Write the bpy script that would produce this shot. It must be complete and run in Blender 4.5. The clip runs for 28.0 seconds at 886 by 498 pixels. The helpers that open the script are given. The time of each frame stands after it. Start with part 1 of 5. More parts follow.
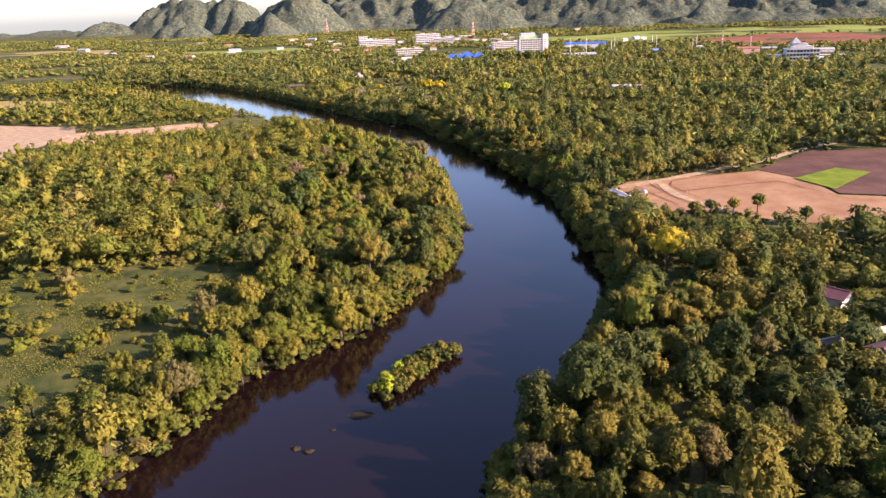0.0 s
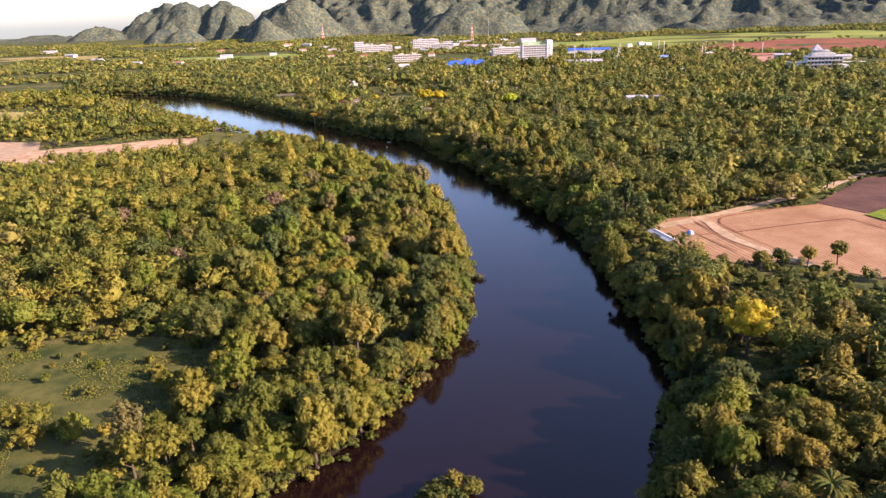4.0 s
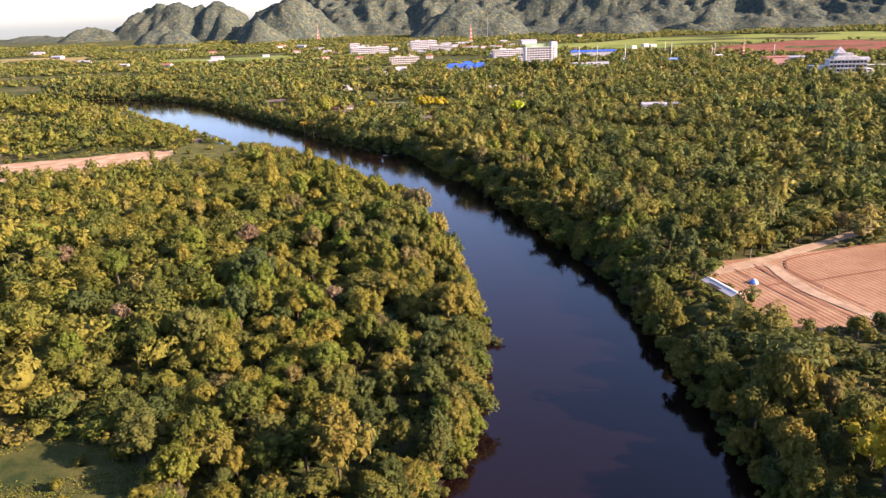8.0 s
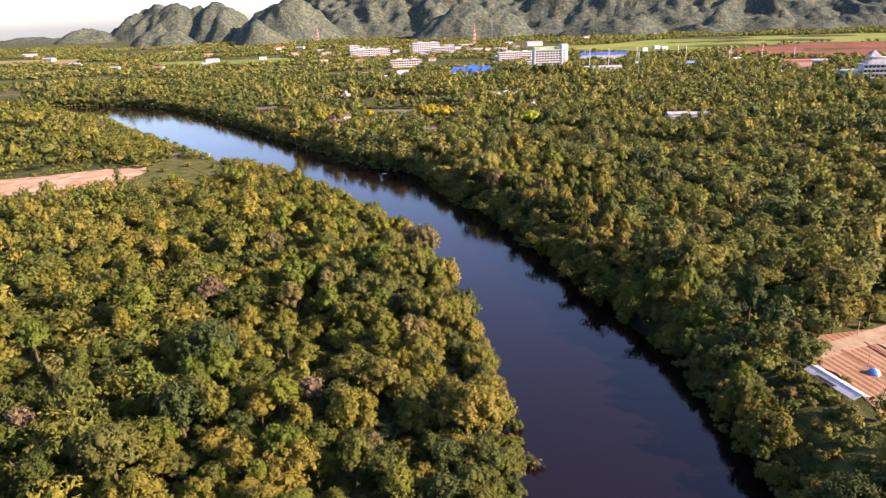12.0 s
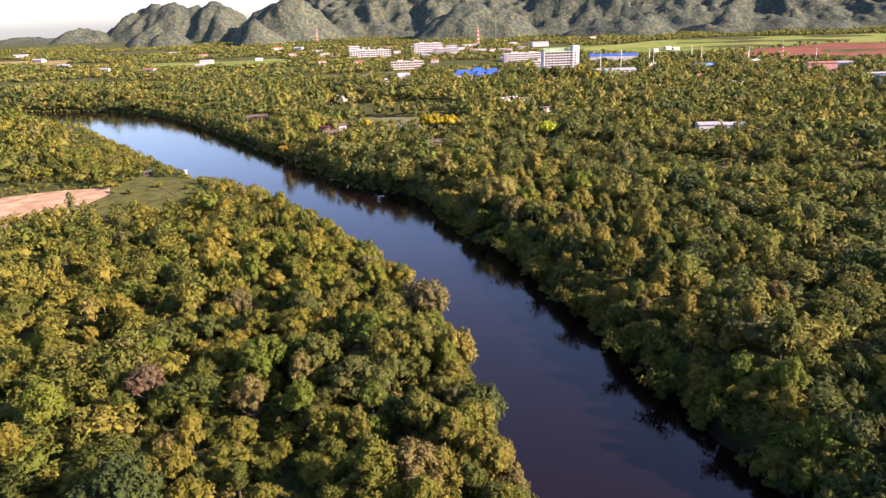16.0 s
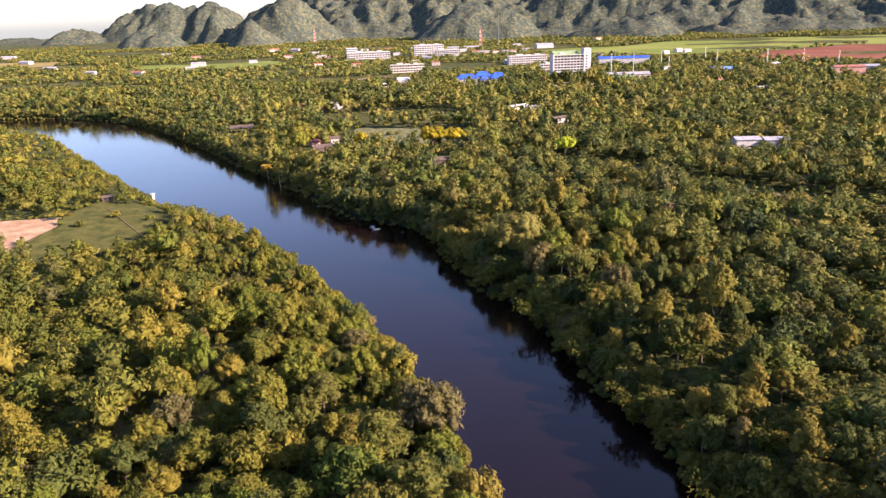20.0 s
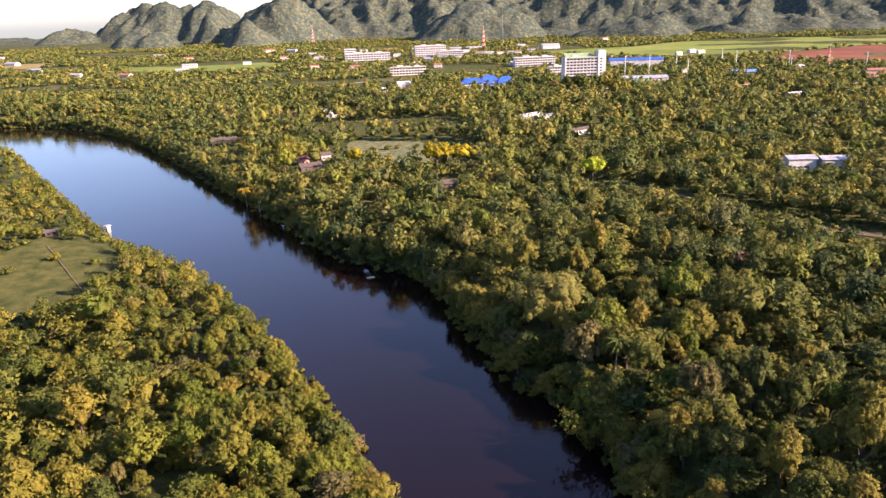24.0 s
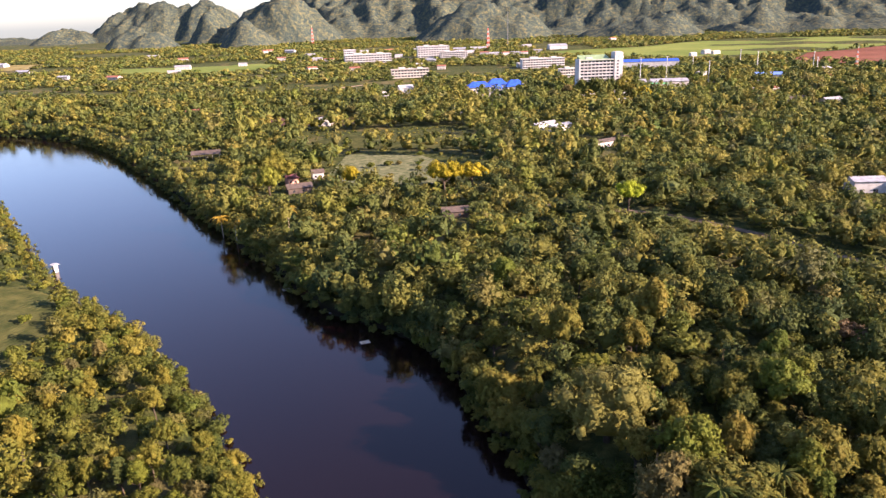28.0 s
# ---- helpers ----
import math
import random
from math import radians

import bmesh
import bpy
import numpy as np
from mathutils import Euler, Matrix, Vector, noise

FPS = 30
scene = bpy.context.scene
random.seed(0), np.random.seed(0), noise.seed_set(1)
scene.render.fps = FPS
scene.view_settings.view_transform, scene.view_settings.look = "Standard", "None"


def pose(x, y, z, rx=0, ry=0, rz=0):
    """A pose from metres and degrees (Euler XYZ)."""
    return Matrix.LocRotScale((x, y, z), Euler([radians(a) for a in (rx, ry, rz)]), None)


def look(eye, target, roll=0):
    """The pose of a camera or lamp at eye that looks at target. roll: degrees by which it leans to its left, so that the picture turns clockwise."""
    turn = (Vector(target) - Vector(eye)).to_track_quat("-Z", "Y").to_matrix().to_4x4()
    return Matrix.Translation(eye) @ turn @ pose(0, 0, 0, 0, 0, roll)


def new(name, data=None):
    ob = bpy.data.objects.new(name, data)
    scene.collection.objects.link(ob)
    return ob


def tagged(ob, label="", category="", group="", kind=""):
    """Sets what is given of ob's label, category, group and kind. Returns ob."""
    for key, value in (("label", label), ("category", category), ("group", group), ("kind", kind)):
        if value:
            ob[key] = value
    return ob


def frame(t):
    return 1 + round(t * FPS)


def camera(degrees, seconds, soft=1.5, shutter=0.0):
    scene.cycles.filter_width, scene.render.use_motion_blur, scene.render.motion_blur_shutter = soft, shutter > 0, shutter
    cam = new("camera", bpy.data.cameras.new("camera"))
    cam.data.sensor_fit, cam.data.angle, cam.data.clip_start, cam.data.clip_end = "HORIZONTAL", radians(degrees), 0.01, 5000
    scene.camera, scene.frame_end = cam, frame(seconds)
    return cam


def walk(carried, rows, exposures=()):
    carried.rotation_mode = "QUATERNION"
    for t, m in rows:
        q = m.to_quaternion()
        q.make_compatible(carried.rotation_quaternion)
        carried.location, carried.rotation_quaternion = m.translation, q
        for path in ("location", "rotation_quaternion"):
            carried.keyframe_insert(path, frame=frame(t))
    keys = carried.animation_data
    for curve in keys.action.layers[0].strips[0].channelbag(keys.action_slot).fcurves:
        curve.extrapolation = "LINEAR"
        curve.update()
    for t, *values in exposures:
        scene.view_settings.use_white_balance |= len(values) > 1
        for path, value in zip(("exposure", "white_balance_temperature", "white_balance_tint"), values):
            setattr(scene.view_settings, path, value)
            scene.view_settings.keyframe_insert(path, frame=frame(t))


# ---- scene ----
cam = camera(64.0, 28.0, soft=1.35)
PATH = [
    (0, (1.04, 7.85, 102.84), (4.19, 102.63, 71.10), -1.95),
    (1, (0.90, 24.68, 102.99), (4.10, 119.50, 71.40), -1.93),
    (2, (0.71, 41.50, 103.08), (4.11, 136.42, 71.77), -1.92),
    (3, (0.50, 58.02, 103.11), (4.00, 152.95, 71.87), -1.91),
    (6, (-0.10, 104.72, 103.02), (3.71, 199.70, 71.96), -1.88),
    (8, (-0.38, 134.94, 102.90), (3.62, 229.90, 71.80), -1.86),
    (9, (-0.47, 150.20, 102.85), (3.48, 245.19, 71.86), -1.86),
    (10, (-0.52, 166.46, 102.82), (3.43, 261.47, 71.86), -1.85),
    (11, (-0.53, 184.03, 102.80), (3.37, 279.00, 71.74), -1.85),
    (12, (-0.52, 201.69, 102.81), (3.28, 296.71, 71.85), -1.84),
    (15, (-0.30, 251.90, 102.98), (3.35, 346.91, 71.98), -1.84),
    (17, (-0.09, 284.29, 103.23), (3.46, 379.30, 72.23), -1.84),
    (18, (0.02, 301.40, 103.38), (3.52, 396.41, 72.38), -1.84),
    (20, (0.20, 336.93, 103.74), (3.80, 431.95, 72.78), -1.85),
    (21, (0.26, 354.54, 103.92), (3.96, 449.61, 73.13), -1.85),
    (23.5, (0.26, 399.68, 104.35), (3.76, 494.60, 73.09), -1.87),
    (24, (0.23, 408.55, 104.41), (3.73, 503.54, 73.37), -1.87),
    (25, (0.13, 425.71, 104.52), (3.28, 520.69, 73.38), -1.88),
    (26, (-0.01, 441.45, 104.58), (3.39, 536.46, 73.58), -1.89),
    (28, (-0.44, 472.52, 104.50), (2.81, 567.50, 73.39), -1.92),
]
walk(cam, [(t, look(eye, target, roll)) for t, eye, target, roll in PATH],
     exposures=((0, 2.06, 5850, 30), (28, 2.06, 5850, 30)))

# ---- sky and sun: low evening sun from behind and to the right ----
SUN_AZ, SUN_EL = 111.0, 24.0
world = bpy.data.worlds.new("sky")
scene.world = world
world.use_nodes = True
wn = world.node_tree.nodes
sky = wn.new("ShaderNodeTexSky")
sky.sky_type, sky.sun_disc = "NISHITA", False
sky.sun_elevation, sky.sun_rotation = radians(SUN_EL), radians(SUN_AZ)
sky.air_density, sky.dust_density, sky.ozone_density = 1.0, 1.2, 1.5
wn["Background"].inputs["Strength"].default_value = 0.078
world.node_tree.links.new(sky.outputs["Color"], wn["Background"].inputs["Color"])
sun = new("sun", bpy.data.lights.new("sun", "SUN"))
sun.data.energy, sun.data.angle, sun.data.color = 5.0, radians(0.6), (1.0, 0.76, 0.49)
sun_dir = Vector((math.sin(radians(SUN_AZ)) * math.cos(radians(SUN_EL)), math.cos(radians(SUN_AZ)) * math.cos(radians(SUN_EL)), math.sin(radians(SUN_EL))))
sun.matrix_world = look(tuple(sun_dir * 300), (0, 0, 0))

# ---- materials ----
rng = np.random.default_rng(7)


def material(name, rough=0.8):
    m = bpy.data.materials.new(name)
    m.use_nodes = True
    b = m.node_tree.nodes["Principled BSDF"]
    b.inputs["Roughness"].default_value = rough
    return m, m.node_tree.nodes, m.node_tree.links, b


def ramp(nodes, stops):
    r = nodes.new("ShaderNodeValToRGB")
    e = r.color_ramp.elements
    while len(e) < len(stops):
        e.new(0.5)
    for el, (p, c) in zip(e, stops):
        el.position, el.color = p, (*c, 1)
    return r


def noise_node(nodes, links, scale, detail=4.0, coord="Object", rough=0.55):
    tc = nodes.new("ShaderNodeTexCoord")
    n = nodes.new("ShaderNodeTexNoise")
    n.inputs["Scale"].default_value, n.inputs["Detail"].default_value, n.inputs["Roughness"].default_value = scale, detail, rough
    links.new(tc.outputs[coord], n.inputs["Vector"])
    return n


def mix(nodes, links, a, b, fac, how="MIX"):
    m = nodes.new("ShaderNodeMix")
    m.data_type, m.blend_type = "RGBA", how
    for sock, v in ((m.inputs["A"], a), (m.inputs["B"], b), (m.inputs["Factor"], fac)):
        if isinstance(v, (tuple, float)):
            sock.default_value = (*v, 1) if isinstance(v, tuple) else v
        else:
            links.new(v, sock)
    return m.outputs["Result"]


def bump(nodes, links, b, height, strength, dist):
    k = nodes.new("ShaderNodeBump")
    k.inputs["Strength"].default_value, k.inputs["Distance"].default_value = strength, dist
    links.new(height, k.inputs["Height"])
    links.new(k.outputs["Normal"], b.inputs["Normal"])


def plain(name, col, col2=None, scale=1.0, rough=0.7, metal=0.0, bumps=0.0):
    """Painted, plastered or metal surface with two scales of variation."""
    m, n, l, b = material(name, rough)
    col2 = col2 or tuple(c * 0.72 for c in col)
    a = noise_node(n, l, scale, 5)
    f = noise_node(n, l, scale * 9, 3)
    r = ramp(n, ((0.35, col2), (0.62, col)))
    l.new(a.outputs["Fac"], r.inputs["Fac"])
    out = mix(n, l, r.outputs["Color"], f.outputs["Color"], 0.10, "OVERLAY")
    l.new(out, b.inputs["Base Color"])
    b.inputs["Metallic"].default_value = metal
    b.inputs["Specular IOR Level"].default_value = 0.5 if rough < 0.8 else 0.1
    if bumps:
        bump(n, l, b, f.outputs["Fac"], bumps, 0.1)
    return m


def leaf_material(name, stops, joined=False, patch=0.012, kinds=False):
    """Foliage: hue by tree, by leaf clump and by wide patches of the wood; some light passes through."""
    m, n, l, b = material(name, 0.62)
    b.inputs["Specular IOR Level"].default_value = 0.088
    g = n.new("ShaderNodeNewGeometry")
    if joined:
        a = n.new("ShaderNodeAttribute")
        a.attribute_name = "tint"
        tree = a.outputs["Fac"]
    else:
        o = n.new("ShaderNodeObjectInfo")
        tree = o.outputs["Random"]
    pn = n.new("ShaderNodeTexNoise")
    pn.inputs["Scale"].default_value, pn.inputs["Detail"].default_value = patch, 2
    l.new(g.outputs["Position"], pn.inputs["Vector"])
    m1 = n.new("ShaderNodeMath"); m1.operation = "MULTIPLY_ADD"
    l.new(tree, m1.inputs[0]); m1.inputs[1].default_value = 0.52 if joined else 0.64
    m2 = n.new("ShaderNodeMath"); m2.operation = "MULTIPLY_ADD"
    l.new(pn.outputs["Fac"], m2.inputs[0]); m2.inputs[1].default_value = 0.6; m2.inputs[2].default_value = -0.28
    l.new(m2.outputs[0], m1.inputs[2])
    m3 = n.new("ShaderNodeMath"); m3.operation = "MULTIPLY_ADD"
    l.new(g.outputs["Random Per Island"], m3.inputs[0]); m3.inputs[1].default_value = 0.14 if joined else 0.26
    l.new(m1.outputs[0], m3.inputs[2])
    fn = n.new("ShaderNodeTexNoise")
    fn.inputs["Scale"].default_value, fn.inputs["Detail"].default_value, fn.inputs["Roughness"].default_value = 0.7 if joined else 2.4, 5, 0.75
    l.new(g.outputs["Position"], fn.inputs["Vector"])
    m4 = n.new("ShaderNodeMath"); m4.operation = "MULTIPLY_ADD"
    l.new(fn.outputs["Fac"], m4.inputs[0]); m4.inputs[1].default_value = 0.10 if joined else 0.15
    l.new(m3.outputs[0], m4.inputs[2])
    m5 = n.new("ShaderNodeMath"); m5.operation = "ADD"; m5.inputs[1].default_value = -0.03 if joined else -0.13
    l.new(m4.outputs[0], m5.inputs[0])
    r = ramp(n, stops)
    l.new(m5.outputs[0], r.inputs["Fac"])
    # other kinds mixed in: fresh lime, deep blue-green and dry brown trees
    other = n.new("ShaderNodeMath"); other.operation = "MULTIPLY"; other.inputs[1].default_value = 13.7
    l.new(tree, other.inputs[0])
    fr = n.new("ShaderNodeMath"); fr.operation = "FRACT"
    l.new(other.outputs[0], fr.inputs[0])
    hue = ramp(n, ((0.0, (0.15, 0.205, 0.024)), (0.84, (0.056, 0.088, 0.036)), (0.94, (0.200, 0.150, 0.080))))
    much = ramp(n, ((0.0, (0, 0, 0)), (0.70, (0.5, 0.5, 0.5) if not joined else (0.3, 0.3, 0.3)), (0.84, (0.5, 0.5, 0.5) if not joined else (0.25, 0.25, 0.25))))
    hue.color_ramp.interpolation = much.color_ramp.interpolation = "CONSTANT"
    l.new(fr.outputs[0], hue.inputs["Fac"]); l.new(fr.outputs[0], much.inputs["Fac"])
    col = mix(n, l, r.outputs["Color"], hue.outputs["Color"], much.outputs["Color"]) if kinds else r.outputs["Color"]
    l.new(col, b.inputs["Base Color"])
    bump(n, l, b, fn.outputs["Fac"], 1.0, 1.4 if joined else 0.8)
    t = n.new("ShaderNodeBsdfTranslucent")
    l.new(col, t.inputs["Color"])
    s = n.new("ShaderNodeMixShader"); s.inputs[0].default_value = 0.24
    l.new(b.outputs[0], s.inputs[1]); l.new(t.outputs[0], s.inputs[2])
    l.new(s.outputs[0], n["Material Output"].inputs["Surface"])
    return m


GOLD = ((0.0, (0.060, 0.082, 0.020)), (0.28, (0.127, 0.142, 0.023)), (0.58, (0.211, 0.194, 0.030)), (0.85, (0.281, 0.228, 0.037)), (1.0, (0.286, 0.212, 0.065)))
GREEN = ((0.0, (0.056, 0.081, 0.026)), (0.3, (0.119, 0.133, 0.029)), (0.6, (0.206, 0.185, 0.034)), (0.88, (0.269, 0.205, 0.041)), (1.0, (0.269, 0.190, 0.068)))
# copies for the joined woods, a little haze blue put into the leaves
GOLD_HAZED = ((0.0, (0.061, 0.082, 0.022)), (0.28, (0.129, 0.142, 0.025)), (0.58, (0.214, 0.194, 0.032)), (0.85, (0.286, 0.228, 0.041)), (1.0, (0.291, 0.212, 0.071)))
GREEN_HAZED = ((0.0, (0.055, 0.081, 0.03)), (0.3, (0.117, 0.133, 0.032)), (0.6, (0.202, 0.185, 0.039)), (0.88, (0.264, 0.205, 0.046)), (1.0, (0.264, 0.19, 0.077)))
M_GOLD = leaf_material("olive_leaves", GOLD, kinds=True)
M_GREEN = leaf_material("green_leaves", GREEN, kinds=True)
M_GOLDJ = leaf_material("olive_leaves_wood", GOLD_HAZED, True, kinds=True)
M_GREENJ = leaf_material("green_leaves_wood", GREEN_HAZED, True, kinds=True)
M_OLIVE = leaf_material("pale_olive_leaves", ((0.0, (0.178, 0.173, 0.043)), (1.0, (0.309, 0.272, 0.067))))
M_YELLOW = leaf_material("yellow_leaves", ((0.0, (0.26, 0.22, 0.014)), (0.5, (0.42, 0.34, 0.022)), (1.0, (0.50, 0.40, 0.035))))
M_LIME = leaf_material("lime_leaves", ((0.0, (0.26, 0.33, 0.02)), (1.0, (0.46, 0.50, 0.035))))
M_PINK = leaf_material("dry_leaves", ((0.0, (0.158, 0.112, 0.066)), (1.0, (0.259, 0.194, 0.112))))
M_PALM = leaf_material("palm_fronds", ((0.0, (0.05, 0.075, 0.012)), (0.6, (0.11, 0.115, 0.02)), (1.0, (0.26, 0.19, 0.03))))
M_GOLDPALM = leaf_material("dry_palm_fronds", ((0.0, (0.16, 0.11, 0.015)), (0.6, (0.30, 0.20, 0.022)), (1.0, (0.40, 0.27, 0.035))))
M_BARK = plain("bark", (0.095, 0.075, 0.055), (0.045, 0.034, 0.025), 1.5, 0.9, 0, 0.5)
M_PALEBARK = plain("pale_bark", (0.42, 0.36, 0.28), (0.25, 0.2, 0.15), 1.5, 0.9)


def ground_material():
    m, n, l, b = material("grass_and_soil", 0.95)
    b.inputs["Specular IOR Level"].default_value = 0.08
    big = noise_node(n, l, 0.02, 5)
    mid = noise_node(n, l, 0.22, 6, rough=0.65)
    fine = noise_node(n, l, 2.2, 4)
    r1 = ramp(n, ((0.34, (0.022, 0.032, 0.010)), (0.5, (0.044, 0.054, 0.015)), (0.68, (0.095, 0.092, 0.028))))
    l.new(mid.outputs["Fac"], r1.inputs["Fac"])
    r2 = ramp(n, ((0.52, (0, 0, 0)), (0.66, (0.6, 0.6, 0.6))))
    l.new(big.outputs["Fac"], r2.inputs["Fac"])
    dry = ramp(n, ((0.3, (0.10, 0.075, 0.035)), (0.7, (0.17, 0.135, 0.055))))
    l.new(fine.outputs["Fac"], dry.inputs["Fac"])
    c = mix(n, l, r1.outputs["Color"], dry.outputs["Color"], r2.outputs["Color"])
    c = mix(n, l, c, fine.outputs["Color"], 0.12, "OVERLAY")
    g = n.new("ShaderNodeNewGeometry")
    sp = n.new("ShaderNodeSeparateXYZ")
    l.new(g.outputs["Position"], sp.inputs[0])
    mud = n.new("ShaderNodeMapRange")  # wet mud at the waterline, darkened for the shade under overhanging plants
    mud.inputs["From Min"].default_value, mud.inputs["From Max"].default_value = 2.6, 0.6
    l.new(sp.outputs["Z"], mud.inputs["Value"])
    c = mix(n, l, c, (0.016, 0.013, 0.008), mud.outputs["Result"])
    l.new(c, b.inputs["Base Color"])
    bump(n, l, b, fine.outputs["Fac"], 0.9, 0.5)
    return m


def soil(name, lo, hi, scale=0.05):
    m, n, l, b = material(name, 0.95)
    b.inputs["Specular IOR Level"].default_value = 0.08
    big = noise_node(n, l, scale, 6, rough=0.62)
    fine = noise_node(n, l, 1.6, 4)
    r = ramp(n, ((0.36, lo), (0.64, hi)))
    l.new(big.outputs["Fac"], r.inputs["Fac"])
    c = mix(n, l, r.outputs["Color"], fine.outputs["Color"], 0.16, "OVERLAY")
    l.new(c, b.inputs["Base Color"])
    bump(n, l, b, fine.outputs["Fac"], 0.6, 0.25)
    return m


def water_material():
    m, n, l, b = material("river_water", 0.06)
    big = noise_node(n, l, 0.012, 3, rough=0.5)
    r = ramp(n, ((0.30, (0.0054, 0.0024, 0.0030)), (0.52, (0.0063, 0.0028, 0.0031)), (0.75, (0.0073, 0.0033, 0.0032))))
    l.new(big.outputs["Fac"], r.inputs["Fac"])
    l.new(r.outputs["Color"], b.inputs["Base Color"])
    b.inputs["IOR"].default_value = 1.33
    b.inputs["Specular IOR Level"].default_value = 0.82
    b.inputs["Specular Tint"].default_value = (1.0, 0.76, 0.74, 1)
    rr = n.new("ShaderNodeMapRange")
    rr.inputs["From Min"].default_value, rr.inputs["From Max"].default_value = 0.35, 0.65
    rr.inputs["To Min"].default_value, rr.inputs["To Max"].default_value = 0.05, 0.09
    l.new(big.outputs["Fac"], rr.inputs["Value"])
    l.new(rr.outputs["Result"], b.inputs["Roughness"])
    rip = noise_node(n, l, 0.7, 3)
    bump(n, l, b, rip.outputs["Fac"], 0.12, 0.2)
    return m


M_GROUND = ground_material()
M_WATER = water_material()
M_SOIL = soil("orange_soil", (0.190, 0.104, 0.058), (0.265, 0.164, 0.096))
M_DARKSOIL = soil("dark_red_soil", (0.055, 0.030, 0.026), (0.095, 0.052, 0.042))
M_REDSOIL = soil("red_soil", (0.120, 0.045, 0.027), (0.174, 0.072, 0.045), scale=0.012)
M_SOIL2 = soil("dry_pale_soil", (0.225, 0.135, 0.080), (0.34, 0.250, 0.165), scale=0.12)
M_TRACK = soil("sandy_track", (0.215, 0.150, 0.096), (0.31, 0.235, 0.155), scale=0.2)
M_LANE = soil("brown_lane", (0.085, 0.062, 0.042), (0.150, 0.115, 0.080), scale=0.2)
M_CROP = soil("bright_green_crop", (0.066, 0.102, 0.009), (0.114, 0.144, 0.012), scale=0.1)
M_CROP2 = soil("olive_crop_rows", (0.026, 0.033, 0.010), (0.062, 0.062, 0.020), scale=0.15)
M_CROP3 = soil("pale_crop_rows", (0.050, 0.062, 0.028), (0.125, 0.125, 0.070), scale=0.3)
M_MEADOW = soil("far_meadow", (0.096, 0.132, 0.024), (0.168, 0.192, 0.044), scale=0.006)
M_STUBBLE = soil("straw_stubble", (0.154, 0.126, 0.042), (0.252, 0.203, 0.077), scale=0.03)
M_WHITE = plain("white_paint", (0.44, 0.43, 0.43), (0.32, 0.31, 0.31), 0.25, 0.6)
M_GREYW = plain("weathered_plaster", (0.52, 0.49, 0.45), (0.36, 0.33, 0.30), 0.3, 0.8)
M_WROOF = plain("pale_sheet_roof", (0.37, 0.37, 0.38), (0.25, 0.24, 0.25), 0.3, 0.45, 0.2)
M_BLUE = plain("blue_roof_tiles", (0.03, 0.10, 0.55), (0.02, 0.06, 0.36), 0.3, 0.5)
M_BLUE2 = plain("faded_blue_roof", (0.14, 0.24, 0.55), (0.10, 0.17, 0.40), 0.3, 0.5)
M_RED = plain("red_roof_tiles", (0.115, 0.036, 0.042), (0.075, 0.028, 0.034), 0.4, 0.7)
M_ORANGE = plain("orange_roof", (0.29, 0.11, 0.065), (0.20, 0.075, 0.045), 0.4, 0.7)
M_PINKW = plain("salmon_paint", (0.62, 0.32, 0.25), (0.5, 0.26, 0.2), 0.4, 0.7)
M_BROWN = plain("rusty_sheet_roof", (0.10, 0.072, 0.056), (0.06, 0.044, 0.036), 0.5, 0.75)
M_GREENP = plain("green_canopy", (0.10, 0.36, 0.13), (0.07, 0.27, 0.10), 0.4, 0.6)
M_GREENR = plain("green_flat_roof", (0.22, 0.30, 0.17), (0.16, 0.22, 0.12), 0.3, 0.8)
M_CONC = plain("concrete", (0.42, 0.40, 0.37), (0.28, 0.26, 0.24), 0.4, 0.85)
M_STEEL = plain("galvanised_steel", (0.55, 0.54, 0.52), (0.42, 0.41, 0.4), 1.0, 0.45, 0.6)
M_GREYP = plain("grey_mast_paint", (0.22, 0.22, 0.23), None, 1.0, 0.7)
M_REDP = plain("red_mast_paint", (0.55, 0.09, 0.05), (0.42, 0.07, 0.04), 0.5, 0.6)
M_GLASS = plain("dark_window_glass", (0.035, 0.045, 0.06), (0.02, 0.025, 0.035), 0.5, 0.12)
M_ROCK = plain("river_rock", (0.026, 0.022, 0.013), (0.012, 0.010, 0.008), 0.8, 0.85, 0, 0.6)
M_DOOR = plain("brown_door", (0.12, 0.07, 0.045), None, 1, 0.6)
M_TANK = plain("blue_plastic", (0.10, 0.20, 0.55), None, 1, 0.4)

# ---- the plan: river banks, island, fields ----
RIGHT = [(-12, -200), (-6, 0), (4, 90), (14, 142), (24, 160), (40, 184), (60, 228), (73, 262), (75, 300), (76, 335), (77, 372), (77, 398), (71, 420), (69, 444), (61, 466), (57, 498), (48, 524), (44, 552), (37, 580), (25, 597), (19, 620), (13, 640), (8, 662), (0, 682),
         (-10, 696), (-25, 709), (-41, 724), (-55, 748), (-68, 775), (-86, 797), (-100, 828), (-129, 874), (-184, 968), (-272, 1104), (-355, 1190), (-446, 1236), (-600, 1262), (-900, 1300)]
LEFT = [(-160, -200), (-130, 0), (-100, 95), (-70, 156), (-60, 180), (-48, 202), (-32, 214), (-15, 234), (0, 264), (13, 290), (20, 336), (22, 362), (20, 398), (15, 440), (4, 505), (-10, 545), (-29, 592),
        (-55, 640), (-88, 690), (-140, 747), (-172, 788), (-213, 848), (-265, 922), (-318, 1000), (-357, 1056), (-412, 1104), (-485, 1146), (-620, 1192), (-900, 1230)]
ISLAND = (-2.0, 199.0, 20.0, 4.6, 52.0)


